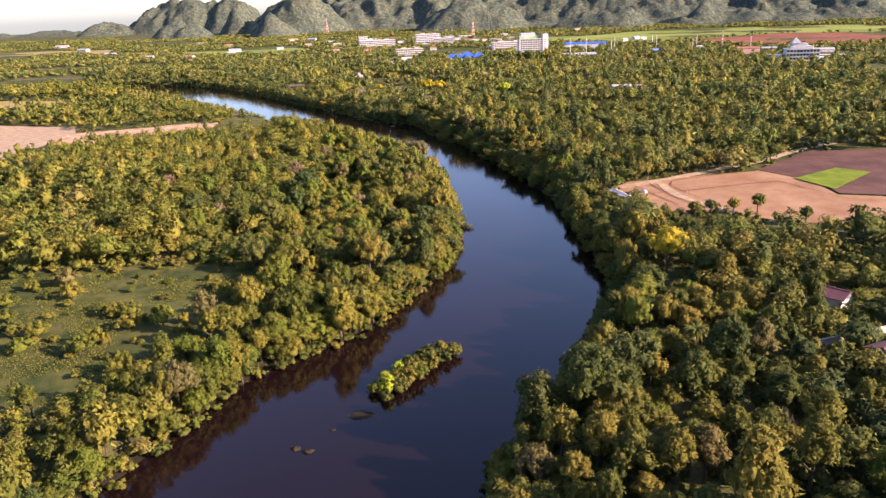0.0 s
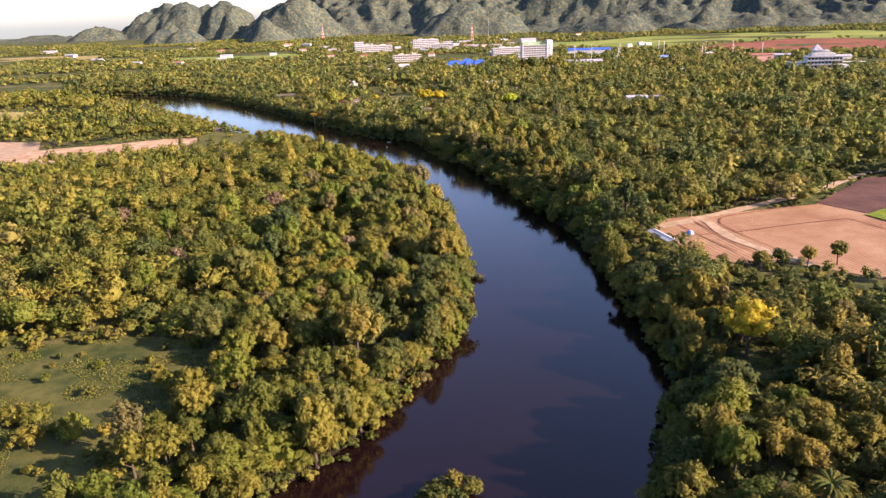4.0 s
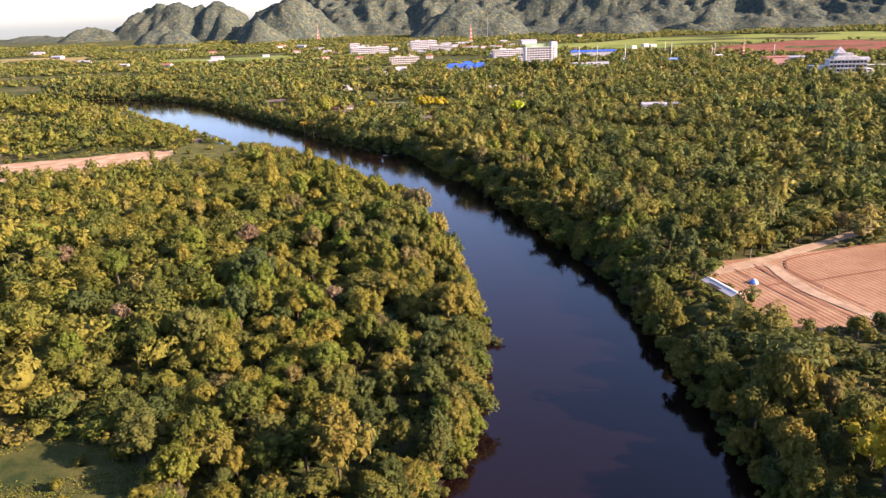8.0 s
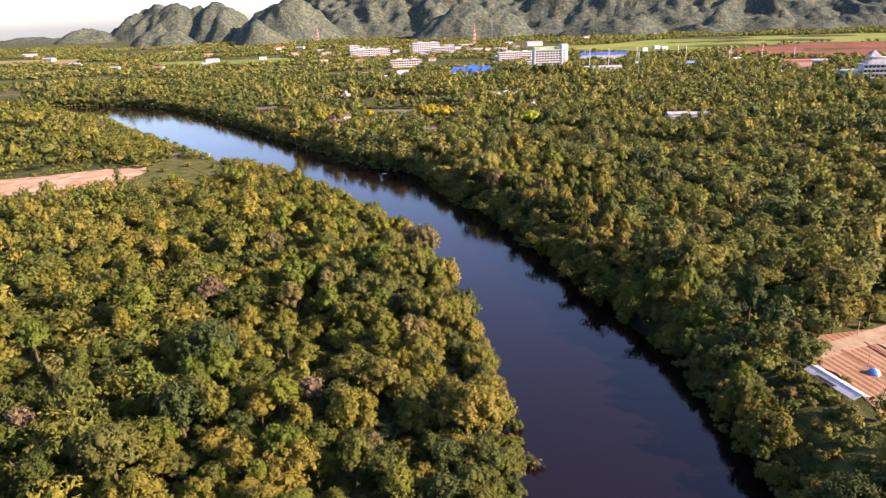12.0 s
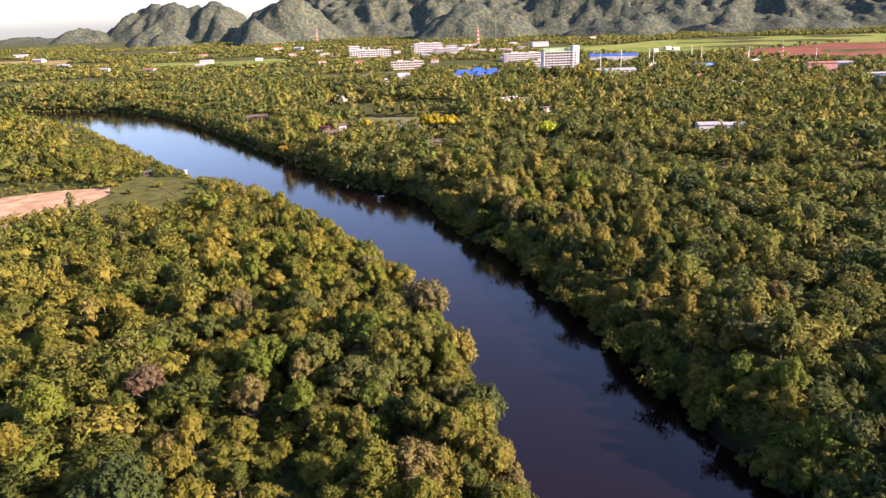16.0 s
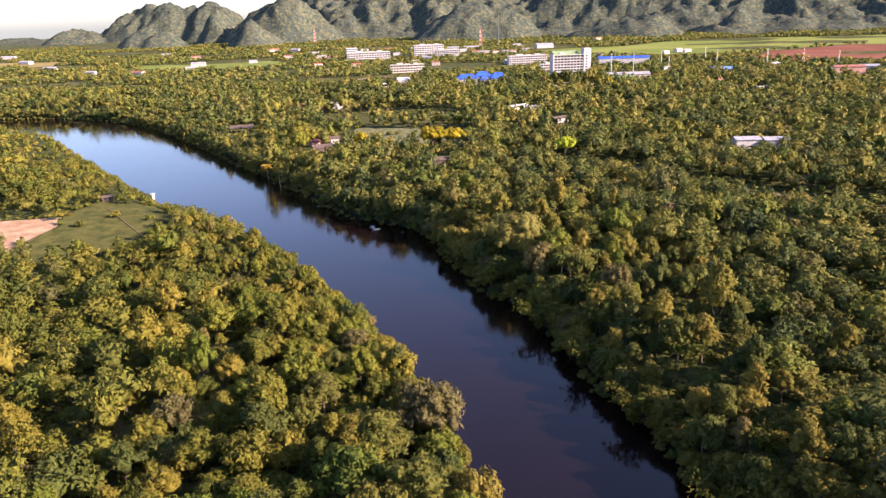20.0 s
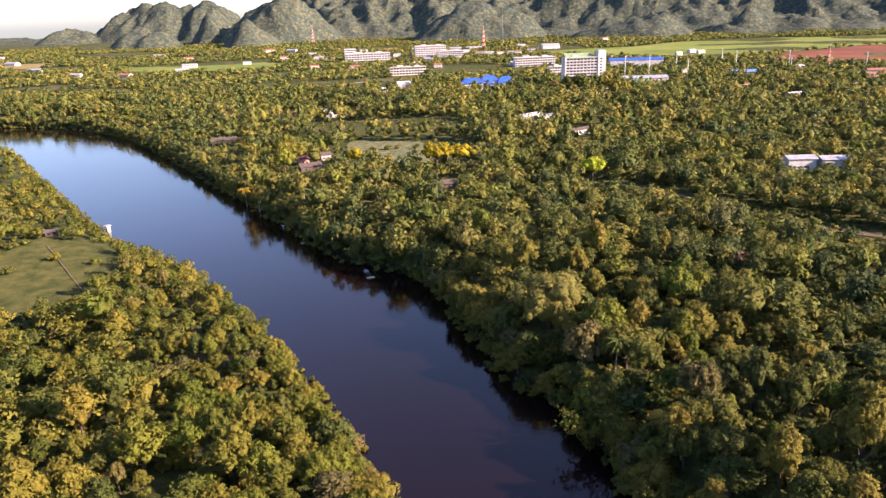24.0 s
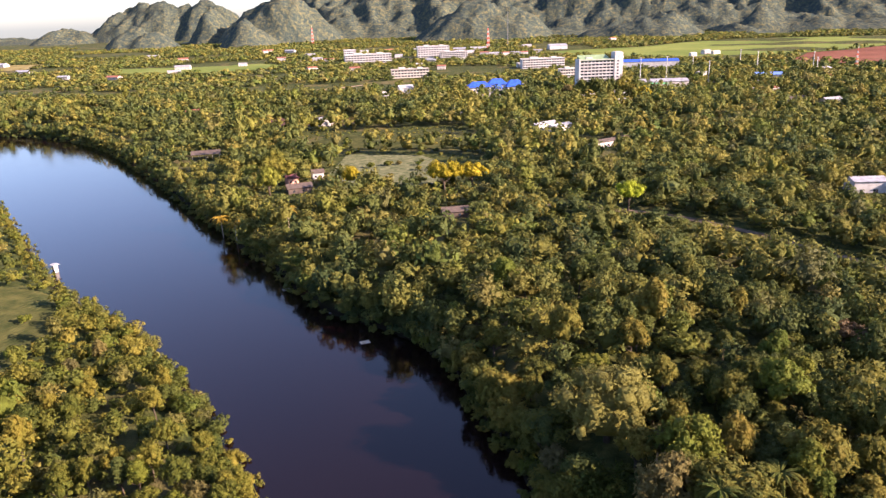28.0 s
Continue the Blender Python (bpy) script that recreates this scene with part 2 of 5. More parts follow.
def smooth_line(pts, step=6.0):
    """A rounded line through the points, cut into short pieces."""
    p = np.array(pts, float)
    out = []
    for i in range(len(p) - 1):
        a, b, c, d = p[max(i - 1, 0)], p[i], p[i + 1], p[min(i + 2, len(p) - 1)]
        k = max(2, int(np.hypot(*(c - b)) / step))
        for t in np.arange(k) / k:
            out.append(0.5 * (2 * b + (c - a) * t + (2 * a - 5 * b + 4 * c - d) * t * t + (3 * b - a - 3 * c + d) * t ** 3))
    out.append(p[-1])
    return np.array(out)


BANK_R, BANK_L = smooth_line(RIGHT, 12), smooth_line(LEFT, 12)
RIVER = np.vstack([BANK_R, BANK_L[::-1]])


def inside(poly, x, y):
    poly = np.asarray(poly, float)
    res = np.zeros(np.shape(x), bool)
    for (x0, y0), (x1, y1) in zip(poly, np.roll(poly, -1, 0)):
        if y0 != y1:
            hit = ((y0 > y) != (y1 > y)) & (x < (x1 - x0) * (y - y0) / (y1 - y0) + x0)
            res ^= hit
    return res


def line_distance(line, x, y):
    best = np.full(np.shape(x), 1e9)
    for (x0, y0), (x1, y1) in zip(line[:-1], line[1:]):
        dx, dy = x1 - x0, y1 - y0
        t = np.clip(((x - x0) * dx + (y - y0) * dy) / (dx * dx + dy * dy + 1e-9), 0, 1)
        best = np.minimum(best, (x - x0 - t * dx) ** 2 + (y - y0 - t * dy) ** 2)
    return np.sqrt(best)


def sstep(v, a, b):
    t = np.clip((v - a) / (b - a), 0, 1)
    return t * t * (3 - 2 * t)


def island_in(x, y):
    cx, cy, a, b, turn = ISLAND
    c, s = math.cos(radians(turn)), math.sin(radians(turn))
    u, v = (x - cx) * c + (y - cy) * s, -(x - cx) * s + (y - cy) * c
    return 1.0 - np.sqrt((u / a) ** 2 + (v / b) ** 2)


def terrain(x, y):
    """Height of the ground, and the distance to the river (negative in it)."""
    x, y = np.asarray(x, float), np.asarray(y, float)
    dl, dr = line_distance(BANK_L, x, y), line_distance(BANK_R, x, y)
    d = np.minimum(dl, dr) * np.where(inside(RIVER, x, y), -1, 1)
    far = sstep(y, 900, 1500)
    level = np.where(dl < dr, 5.0, 9.0) * (1 - far) + 9.0 * far + 0.0125 * np.clip(y - 1300, 0, 2900)
    roll = 0.7 * np.sin(x * 0.021 + 1.3 * np.sin(y * 0.013)) + 0.5 * np.sin(y * 0.031 + x * 0.008)
    z = np.where(d > 0, -0.6 + (level + 0.6 + roll * sstep(d, 10, 40)) * sstep(d, -1, np.where(dl < dr, 15, 20)), -0.6 - 2.0 * sstep(-d, 0, 8))
    isl = island_in(x, y)
    return np.where(isl > -0.3, np.maximum(z, -0.6 + 1.0 * sstep(isl, -0.1, 0.5)), z), d


def ground_at(x, y):
    return float(terrain(np.array([x]), np.array([y]))[0][0])


# ---- mesh helpers ----
def quads_mesh(name, v, q, mat, tint=None, smooth=False, normals=None):
    """A mesh from arrays of vertices and four-cornered faces; normals: how the leaf clumps turn to the light, one for each vertex."""
    me = bpy.data.meshes.new(name)
    v, q = np.asarray(v, np.float32), np.asarray(q, np.int32)
    me.vertices.add(len(v)); me.vertices.foreach_set("co", v.ravel())
    me.loops.add(q.size); me.loops.foreach_set("vertex_index", q.ravel())
    me.polygons.add(len(q)); me.polygons.foreach_set("loop_start", np.arange(0, q.size, 4, dtype=np.int32))
    me.update(calc_edges=True)
    if smooth:
        me.polygons.foreach_set("use_smooth", np.ones(len(q), bool))
    if tint is not None:
        me.attributes.new("tint", "FLOAT", "POINT").data.foreach_set("value", np.asarray(tint, np.float32))
    if normals is not None:
        me.polygons.foreach_set("use_smooth", np.ones(len(q), bool))
        me.normals_split_custom_set_from_vertices(np.asarray(normals, np.float32))
    if mat:
        me.materials.append(mat)
    return me


def empty(name, x, y, z, rz=0.0, label="", category="", group="", kind=""):
    e = new(name)
    e.matrix_basis = pose(x, y, z, 0, 0, rz)
    return tagged(e, label, category, group, kind)


def put(name, me, parent, label=""):
    o = new(name, me)
    o.parent = parent
    return tagged(o, label)


def part(name, bm, mat, parent, label=""):
    me = bpy.data.meshes.new(name)
    bm.normal_update()
    bm.to_mesh(me)
    bm.free()
    me.materials.append(mat)
    return put(name, me, parent, label)


def box(bm, x0, x1, y0, y1, z0, z1, bevel=0.0):
    r = bmesh.ops.create_cube(bm, size=1.0)
    vs = r["verts"]
    for v in vs:
        v.co = ((x0 + x1) / 2 + v.co.x * (x1 - x0), (y0 + y1) / 2 + v.co.y * (y1 - y0), (z0 + z1) / 2 + v.co.z * (z1 - z0))
    if bevel:
        bmesh.ops.bevel(bm, geom=list({e for v in vs for e in v.link_edges}), offset=bevel, segments=1, affect="EDGES")
    return bm


def boxes(*dims, bevel=0.0):
    bm = bmesh.new()
    for d in dims:
        box(bm, *d, bevel=bevel)
    return bm


def tube(bm, pts, radii, sides=6):
    """A tapered tube along the points."""
    rings = []
    for i, (p, r) in enumerate(zip(pts, radii)):
        p = Vector(p)
        a = (Vector(pts[min(i + 1, len(pts) - 1)]) - Vector(pts[max(i - 1, 0)])).normalized()
        u = a.orthogonal().normalized()
        w = a.cross(u)
        rings.append([bm.verts.new(p + (u * math.cos(k * 2 * math.pi / sides) + w * math.sin(k * 2 * math.pi / sides)) * r) for k in range(sides)])
    for a, b in zip(rings[:-1], rings[1:]):
        for k in range(sides):
            bm.faces.new((a[k], a[(k + 1) % sides], b[(k + 1) % sides], b[k]))
    bm.faces.new(rings[-1])
    return bm

# ---- ground, water, mountains ----
def axis(fine0, fine1, step, lo, hi):
    a = list(np.arange(fine0, fine1 + 0.1, step))
    s = step
    while a[-1] < hi:
        s *= 1.22
        a.append(a[-1] + s)
    s = step
    while a[0] > lo:
        s *= 1.22
        a.insert(0, a[0] - s)
    return np.array(a)


def sheet(name, xs, ys, zf, mat, smooth=True):
    X, Y = np.meshgrid(xs, ys)
    Z = zf(X.ravel(), Y.ravel())
    v = np.stack([X.ravel(), Y.ravel(), Z], 1)
    nx, ny = len(xs), len(ys)
    i = (np.arange(ny - 1)[:, None] * nx + np.arange(nx - 1)[None]).ravel()
    q = np.stack([i, i + 1, i + 1 + nx, i + nx], 1)
    return quads_mesh(name, v, q, mat, smooth=smooth)


ground = tagged(new("ground", sheet("ground", axis(-440, 320, 5.0, -6500, 6500), axis(60, 1260, 5.0, -900, 6500), lambda x, y: terrain(x, y)[0], M_GROUND)),
                "uneven ground of grass and bare soil along the river", "ground", kind="structure")
water = tagged(new("river_water", sheet("river_water", np.array([-1000.0, -300, 60, 300]), np.array([-300.0, 300, 800, 1400]), lambda x, y: x * 0, M_WATER)),
               "calm dark brown river reflecting the evening sky", "river", kind="structure")


def fbm(x, y, scale, octaves=4, seed=0.0, ridged=False):
    out, amp = np.zeros(len(x)), 1.0
    for o in range(octaves):
        k = np.array([noise.noise((a * scale + seed, b * scale - seed, seed * 1.7 + o)) for a, b in zip(x, y)])
        out += amp * ((1 - 2 * np.abs(k)) if ridged else k)
        scale *= 2.03
        amp *= 0.5
    return out


# limestone hills: x, y, radius along x, radius along y, height
HILLS = [(-1557, 3900, 158, 160, 69), (-1314, 4000, 221, 200, 133), (-1258, 4050, 210, 200, 171), (-1125, 4000, 221, 220, 184), (-1010, 4000, 177, 200, 158), (-917, 3950, 175, 200, 170), (-934, 3050, 112, 110, 76),
         (-854, 3000, 84, 100, 58), (-738, 3350, 115, 140, 124), (-530, 2950, 108, 110, 84), (-487, 3200, 224, 200, 179), (-407, 3250, 139, 150, 88), (-269, 3300, 142, 120, 38)]
# hills standing nearer, along the foot of the range
HILLS += [(-150, 3400, 171, 170, 149), (87, 3300, 142, 170, 136), (254, 2950, 259, 190, 120), (174, 2900, 142, 130, 77), (378, 2900, 122, 110, 49), (519, 2950, 145, 110, 36), (761, 2760, 182, 160, 79),
         (829, 2720, 94, 90, 31), (641, 2800, 117, 110, 42), (1163, 2800, 117, 140, 80), (1253, 2740, 114, 120, 54), (1059, 2740, 95, 100, 30), (1392, 2700, 149, 120, 36)]
hr = np.random.default_rng(17)
for k in range(9):  # low far hills at the end of the plain
    HILLS.append((-2900 + 130 * k + hr.uniform(-40, 40), 4150 + hr.uniform(-60, 60), hr.uniform(120, 200), 160, hr.uniform(12, 34)))


def mountain_z(x, y):
    """A long broken range with spurs and gullies, and single karst hills before it."""
    base = terrain(x, y)[0]
    warp = fbm(x, y, 0.0035, 3, 3.1)
    wx, wy = x + 48 * warp, y + 48 * fbm(x, y, 0.0035, 3, 8.7)
    foot = 3060 - 0.30 * np.maximum(x, 0) + 0.10 * np.minimum(x + 300, 0) * -1
    crest = 330 * sstep(x, -1150, 200)
    spurs = np.clip((fbm(wx, wy, 0.0019, 5, 2.4, True) + 0.15) / 1.75, 0, 1)
    z = crest * sstep(wy, foot, foot + 820) ** 0.8 * (0.28 + 0.92 * spurs) - 10 - 30 * (1 - sstep(wy, foot - 150, foot))
    for hx, hy, rx, ry, h in HILLS:
        r = np.sqrt(((wx - hx) / rx) ** 2 + ((wy - hy) / ry) ** 2)
        z = np.maximum(z, np.where(r < 1, h * (0.62 * (1 - r) + 0.38 * (1 - r * r)) - 4, -4 - 36 * np.clip(r - 1, 0, 1)))
    body = np.clip(z / 110, 0, 1)
    z = z + body * (fbm(wx, wy, 0.0085, 4, 5.5, True) - 0.9) * 26
    z = z + np.clip(z / 40, 0, 1) * 13 * fbm(x, y, 0.017, 3, 1.9)
    fine = np.array([noise.noise((a * 0.07, b * 0.07, 2.2)) for a, b in zip(x, y)])
    return base + z + np.clip(z / 20, 0, 1) * fine * 7


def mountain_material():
    m, n, l, b = material("hazy_forested_limestone", 0.95)
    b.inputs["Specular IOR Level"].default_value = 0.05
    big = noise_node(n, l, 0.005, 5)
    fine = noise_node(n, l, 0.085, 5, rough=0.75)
    # forest tones: haze-blue shade put into the dark stop, warm sunlight into the pale
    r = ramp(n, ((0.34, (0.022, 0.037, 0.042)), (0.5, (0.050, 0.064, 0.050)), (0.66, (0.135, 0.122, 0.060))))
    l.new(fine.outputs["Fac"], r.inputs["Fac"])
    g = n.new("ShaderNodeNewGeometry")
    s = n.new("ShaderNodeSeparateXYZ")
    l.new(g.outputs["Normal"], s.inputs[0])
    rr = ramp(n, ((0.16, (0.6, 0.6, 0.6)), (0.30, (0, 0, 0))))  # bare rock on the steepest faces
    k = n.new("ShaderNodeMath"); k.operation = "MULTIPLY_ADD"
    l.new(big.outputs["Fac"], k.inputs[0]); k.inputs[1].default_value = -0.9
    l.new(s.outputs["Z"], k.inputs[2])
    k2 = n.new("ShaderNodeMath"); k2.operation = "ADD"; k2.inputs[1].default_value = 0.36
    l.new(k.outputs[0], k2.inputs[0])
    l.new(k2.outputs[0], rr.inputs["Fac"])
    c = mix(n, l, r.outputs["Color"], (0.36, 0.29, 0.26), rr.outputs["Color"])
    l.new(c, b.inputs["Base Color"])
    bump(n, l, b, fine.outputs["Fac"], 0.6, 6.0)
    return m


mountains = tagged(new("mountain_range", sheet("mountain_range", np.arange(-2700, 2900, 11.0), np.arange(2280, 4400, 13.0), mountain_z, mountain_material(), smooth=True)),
                   "haze-tinted forested limestone hills with pale rock faces behind the plain", "mountains", kind="structure")

# ---- fields: polygons laid on the ground ----
FIELDS = {
    "orange": [(104, 376), (118, 388), (150, 392), (196, 402), (222, 426), (214, 372), (212, 346), (330, 312), (330, 296), (206, 294), (166, 304), (140, 325), (121, 323), (107, 332), (109.5, 350), (110, 366)],
    "dark": [(198, 404), (256, 458), (340, 452), (400, 400), (400, 320), (330, 314), (214, 348), (216, 374)],
    "green": [(207.5, 380), (244, 403), (256, 389), (216, 355)],
    "clear": [(-215, 268), (-167, 282), (-139, 284), (-113, 291), (-80, 291), (-64, 278), (-60, 262), (-64, 240), (-77, 222), (-84, 205), (-94, 188), (-114, 178), (-215, 160)],
    "lsoil": [(-320, 690), (-260, 702), (-222, 718), (-194, 722), (-188, 704), (-196, 652), (-230, 625), (-280, 622), (-330, 640)],
    "lcrop": [(-186, 756), (-146, 742), (-124, 700), (-128, 668), (-164, 640), (-192, 655), (-186, 704), (-194, 724)],
    "lfield": [(-560, 790), (-424, 762), (-340, 738), (-314, 680), (-318, 590), (-306, 530), (-420, 500), (-560, 560)],
    "lstubble": [(-760, 1060), (-480, 990), (-380, 960), (-360, 900), (-450, 880), (-760, 930)],
    "pale": [(-58, 938), (-40, 890), (-8, 874), (24, 900), (30, 930), (4, 985), (-52, 1004)],
    "shade": [(-110, 1036), (-60, 1026), (40, 1000), (70, 1010), (60, 1060), (-60, 1090)],
    "meadow": [(330, 1990), (260, 2120), (560, 2240), (850, 2420), (1400, 2300), (1500, 2060), (1230, 1900), (1010, 1990), (760, 1860), (560, 1760)],
    "redfield": [(640, 1690), (760, 1850), (1010, 1980), (1230, 1890), (1400, 1700), (1200, 1500), (800, 1520)],
    "leftmeadow": [(-560, 1900), (-330, 1880), (-250, 2000), (-330, 2100), (-640, 2080)],
    "leftfar": [(-1300, 2200), (-900, 2150), (-840, 2350), (-1400, 2400)],
    "lawn": [(168, 1040), (186, 1100), (222, 1124), (250, 1100), (226, 1050)],
    "brown": [(-150, 1180), (-70, 1160), (-40, 1200), (-110, 1240), (-160, 1225)],
}
BARE = [  # yards and roads: line and half width
    ([(60, 830), (115, 800), (146, 766), (180, 715), (240, 660), (330, 600)], 2.4),
    ([(110, 376), (128, 384), (152, 395), (176, 408), (216, 432), (256, 464), (330, 500)], 2.6),
    ([(112, 377), (128, 382.5), (133, 380), (133, 372), (133.5, 359), (136, 348), (143, 330), (150, 318)], 2.4),
    ([(-260, 2120), (-100, 2090), (100, 2140), (330, 2060)], 10.0),
    ([(250, 1340), (420, 1330), (620, 1290), (900, 1200)], 9.0),
    ([(-420, 1500), (-300, 1480), (-160, 1490), (-60, 1560)], 6.0),
]


def field(name, poly, mat, label, lift=0.14, step=6.0, ridges=0.0, turn=0.0, pitch=2.0):
    """A worked field that follows the ground; ridges: height of its furrows."""
    p = np.array(poly, float)
    bm = bmesh.new()
    f = bm.faces.new([bm.verts.new((a, b, 0)) for a, b in p])
    c, s = math.cos(radians(turn)), math.sin(radians(turn))
    lo, hi = (p @ [-s, c]).min(), (p @ [-s, c]).max()
    gap = pitch / 2 if ridges else step
    for k in np.arange(lo + gap, hi, gap):
        bmesh.ops.bisect_plane(bm, geom=bm.verts[:] + bm.edges[:] + bm.faces[:], plane_co=(-s * k, c * k, 0), plane_no=(-s, c, 0))
    lo2, hi2 = (p @ [c, s]).min(), (p @ [c, s]).max()
    for k in np.arange(lo2 + step * 2, hi2, step * 2):
        bmesh.ops.bisect_plane(bm, geom=bm.verts[:] + bm.edges[:] + bm.faces[:], plane_co=(c * k, s * k, 0), plane_no=(c, s, 0))
    co = np.array([v.co[:] for v in bm.verts])
    z = terrain(co[:, 0], co[:, 1])[0] + lift
    if ridges:
        row = np.round(((co[:, :2] @ [-s, c]) - lo) / gap).astype(int)
        z = z + np.where(row % 2 == 0, ridges, 0.0)
    for v, h in zip(bm.verts, z):
        v.co.z = h
    me = bpy.data.meshes.new(name)
    bm.normal_update()
    bm.to_mesh(me)
    bm.free()
    me.materials.append(mat)
    return tagged(new(name, me), label, "field", kind="structure")


def strip(name, line, half, mat, label, lift=0.42):
    p = smooth_line(line, 5)
    t = np.gradient(p, axis=0)
    t /= np.linalg.norm(t, axis=1)[:, None]
    n = np.stack([-t[:, 1], t[:, 0]], 1)
    w = half * (1 + 0.15 * np.sin(np.arange(len(p)) * 0.9))[:, None]
    rows = [p - n * w, p, p + n * w]
    xy = np.stack(rows, 1).reshape(-1, 2)
    z = terrain(xy[:, 0], xy[:, 1])[0] + lift
    i = np.arange(len(p) - 1) * 3
    q = np.vstack([np.stack([i + k, i + 3 + k, i + 4 + k, i + 1 + k], 1)[:, ::-1] for k in (0, 1)])
    return tagged(new(name, quads_mesh(name, np.column_stack([xy, z]), q, mat)), label, "track", kind="structure")


field("field_orange", FIELDS["orange"], M_SOIL, "ploughed orange soil field with furrows", 0.14, 8, 0.13, 101, 2.0)
field("field_dark", FIELDS["dark"], M_DARKSOIL, "freshly ploughed dark red soil field", 0.36, 8, 0.15, 20, 3.0)
field("field_green", FIELDS["green"], M_CROP, "bright green crop plot in the ploughed field", 0.62, 8, 0.2, 20, 2.4)
field("field_clearing", FIELDS["clear"], soil("rough_grass", (0.022, 0.034, 0.010), (0.078, 0.076, 0.022), scale=0.10), "rough grass clearing among the trees", 0.12, 6)
field("field_bare", FIELDS["lsoil"], M_SOIL2, "bare orange soil field above the river", 0.14, 8, 0.15, 20, 3)
field("field_crop", FIELDS["lcrop"], M_CROP2, "olive green crop in rows beside the river", 0.2, 8, 0.35, 60, 2.2)
field("field_sandy", FIELDS["lfield"], M_TRACK, "pale sandy field with long shadows", 0.14, 10)
field("field_stubble", FIELDS["lstubble"], M_STUBBLE, "yellow stubble field", 0.14, 14)
field("field_pale", FIELDS["pale"], M_CROP3, "pale vegetable rows in a plot", 0.14, 8, 0.3, 30, 2.6)
field("field_shaded", FIELDS["shade"], M_CROP2, "dark green vegetable plot", 0.14, 8, 0.3, 15, 3)
field("field_meadow", FIELDS["meadow"], M_MEADOW, "wide flat green rice field below the hills", 0.3, 40)
field("field_red", FIELDS["redfield"], M_REDSOIL, "wide bare red soil field", 0.3, 40)
field("field_far_meadow", FIELDS["leftmeadow"], M_MEADOW, "green meadow in the plain", 0.3, 40)
field("field_far_stubble", FIELDS["leftfar"], M_STUBBLE, "pale stubble field in the far plain", 0.3, 40)
field("field_lawn", FIELDS["lawn"], M_MEADOW, "open green lawn among town trees", 0.2, 12)
field("field_brown", FIELDS["brown"], M_DARKSOIL, "small brown ploughed plot", 0.2, 10)
for k, (line, half) in enumerate(BARE):
    strip("track_%d" % (k + 1), line, half, (M_LANE, M_TRACK, M_TRACK, M_TRACK, M_CONC, M_TRACK)[k], "sandy dirt track between trees and field" if k != 4 else "pale concrete road through the town")

for line in ([(118.5, 378), (122.5, 360.5), (128, 338)], [(127.5, 382), (129.2, 368), (131, 352), (137, 330)], [(122, 361), (131, 363)], [(137.5, 376), (139.5, 362), (145, 340)], [(137.5, 376), (141, 384), (149, 388)], [(149, 388), (186, 400)],
             [(139.6, 363), (168, 370), (197, 376)], [(197, 376), (205, 355), (213, 337)]):
    strip("ditch", line, 0.28, M_REDSOIL, "narrow dark ditch round a planted plot", 0.5)

strip("field_path", [(-178, 742), (-160, 716), (-142, 690), (-132, 676)], 0.25, M_LANE, "dark trodden path running diagonally across the crop field", 0.62)

# ---- trees ----
def blob(rings=3, n=6):
    """A closed ball of quads, unit radius."""
    v, q = [], []
    for i in range(rings):
        th = math.pi * (0.22 + 0.56 * i / (rings - 1))
        for j in range(n):
            a = 2 * math.pi * (j + 0.5 * (i % 2)) / n
            v.append((math.sin(th) * math.cos(a), math.sin(th) * math.sin(a), math.cos(th) * 1.12))
    for i in range(rings - 1):
        for j in range(n):
            a, b = i * n + j, i * n + (j + 1) % n
            q.append((a, a + n, b + n, b))
    e = (rings - 1) * n
    q += [(0, 1, 2, 3), (0, 3, 4, 5), (e + 3, e + 2, e + 1, e), (e + 5, e + 4, e + 3, e)]
    return np.array(v), np.array(q)


def unit(a):
    return a / (np.linalg.norm(a, axis=1)[:, None] + 1e-9)


def leaves(points, normals, size, r, loose=0.62):
    """Four-cornered leaf clumps at the points, facing roughly along the normals."""
    n = unit(normals * 0.8 + np.array([0, 0, 0.2]) + r.normal(0, loose, normals.shape))
    n = np.where((n * normals).sum(1)[:, None] < 0, -n, n)
    h = normals + r.normal(0, 0.8, n.shape)
    u = unit(h - n * (h * n).sum(1)[:, None])
    w = np.cross(n, u)
    s = size * r.uniform(0.6, 1.4, (len(n), 1))
    a = r.uniform(0.34, 0.62, (len(n), 1))
    droop = n * s * 0.2
    v = np.stack([points + u * s * 1.35 - droop, points + w * s * a + droop, points - u * s * 0.7, points - w * s * a + droop * 0.5], 1).reshape(-1, 3)
    return v, np.arange(len(v)).reshape(-1, 4), np.repeat(n, 4, 0)


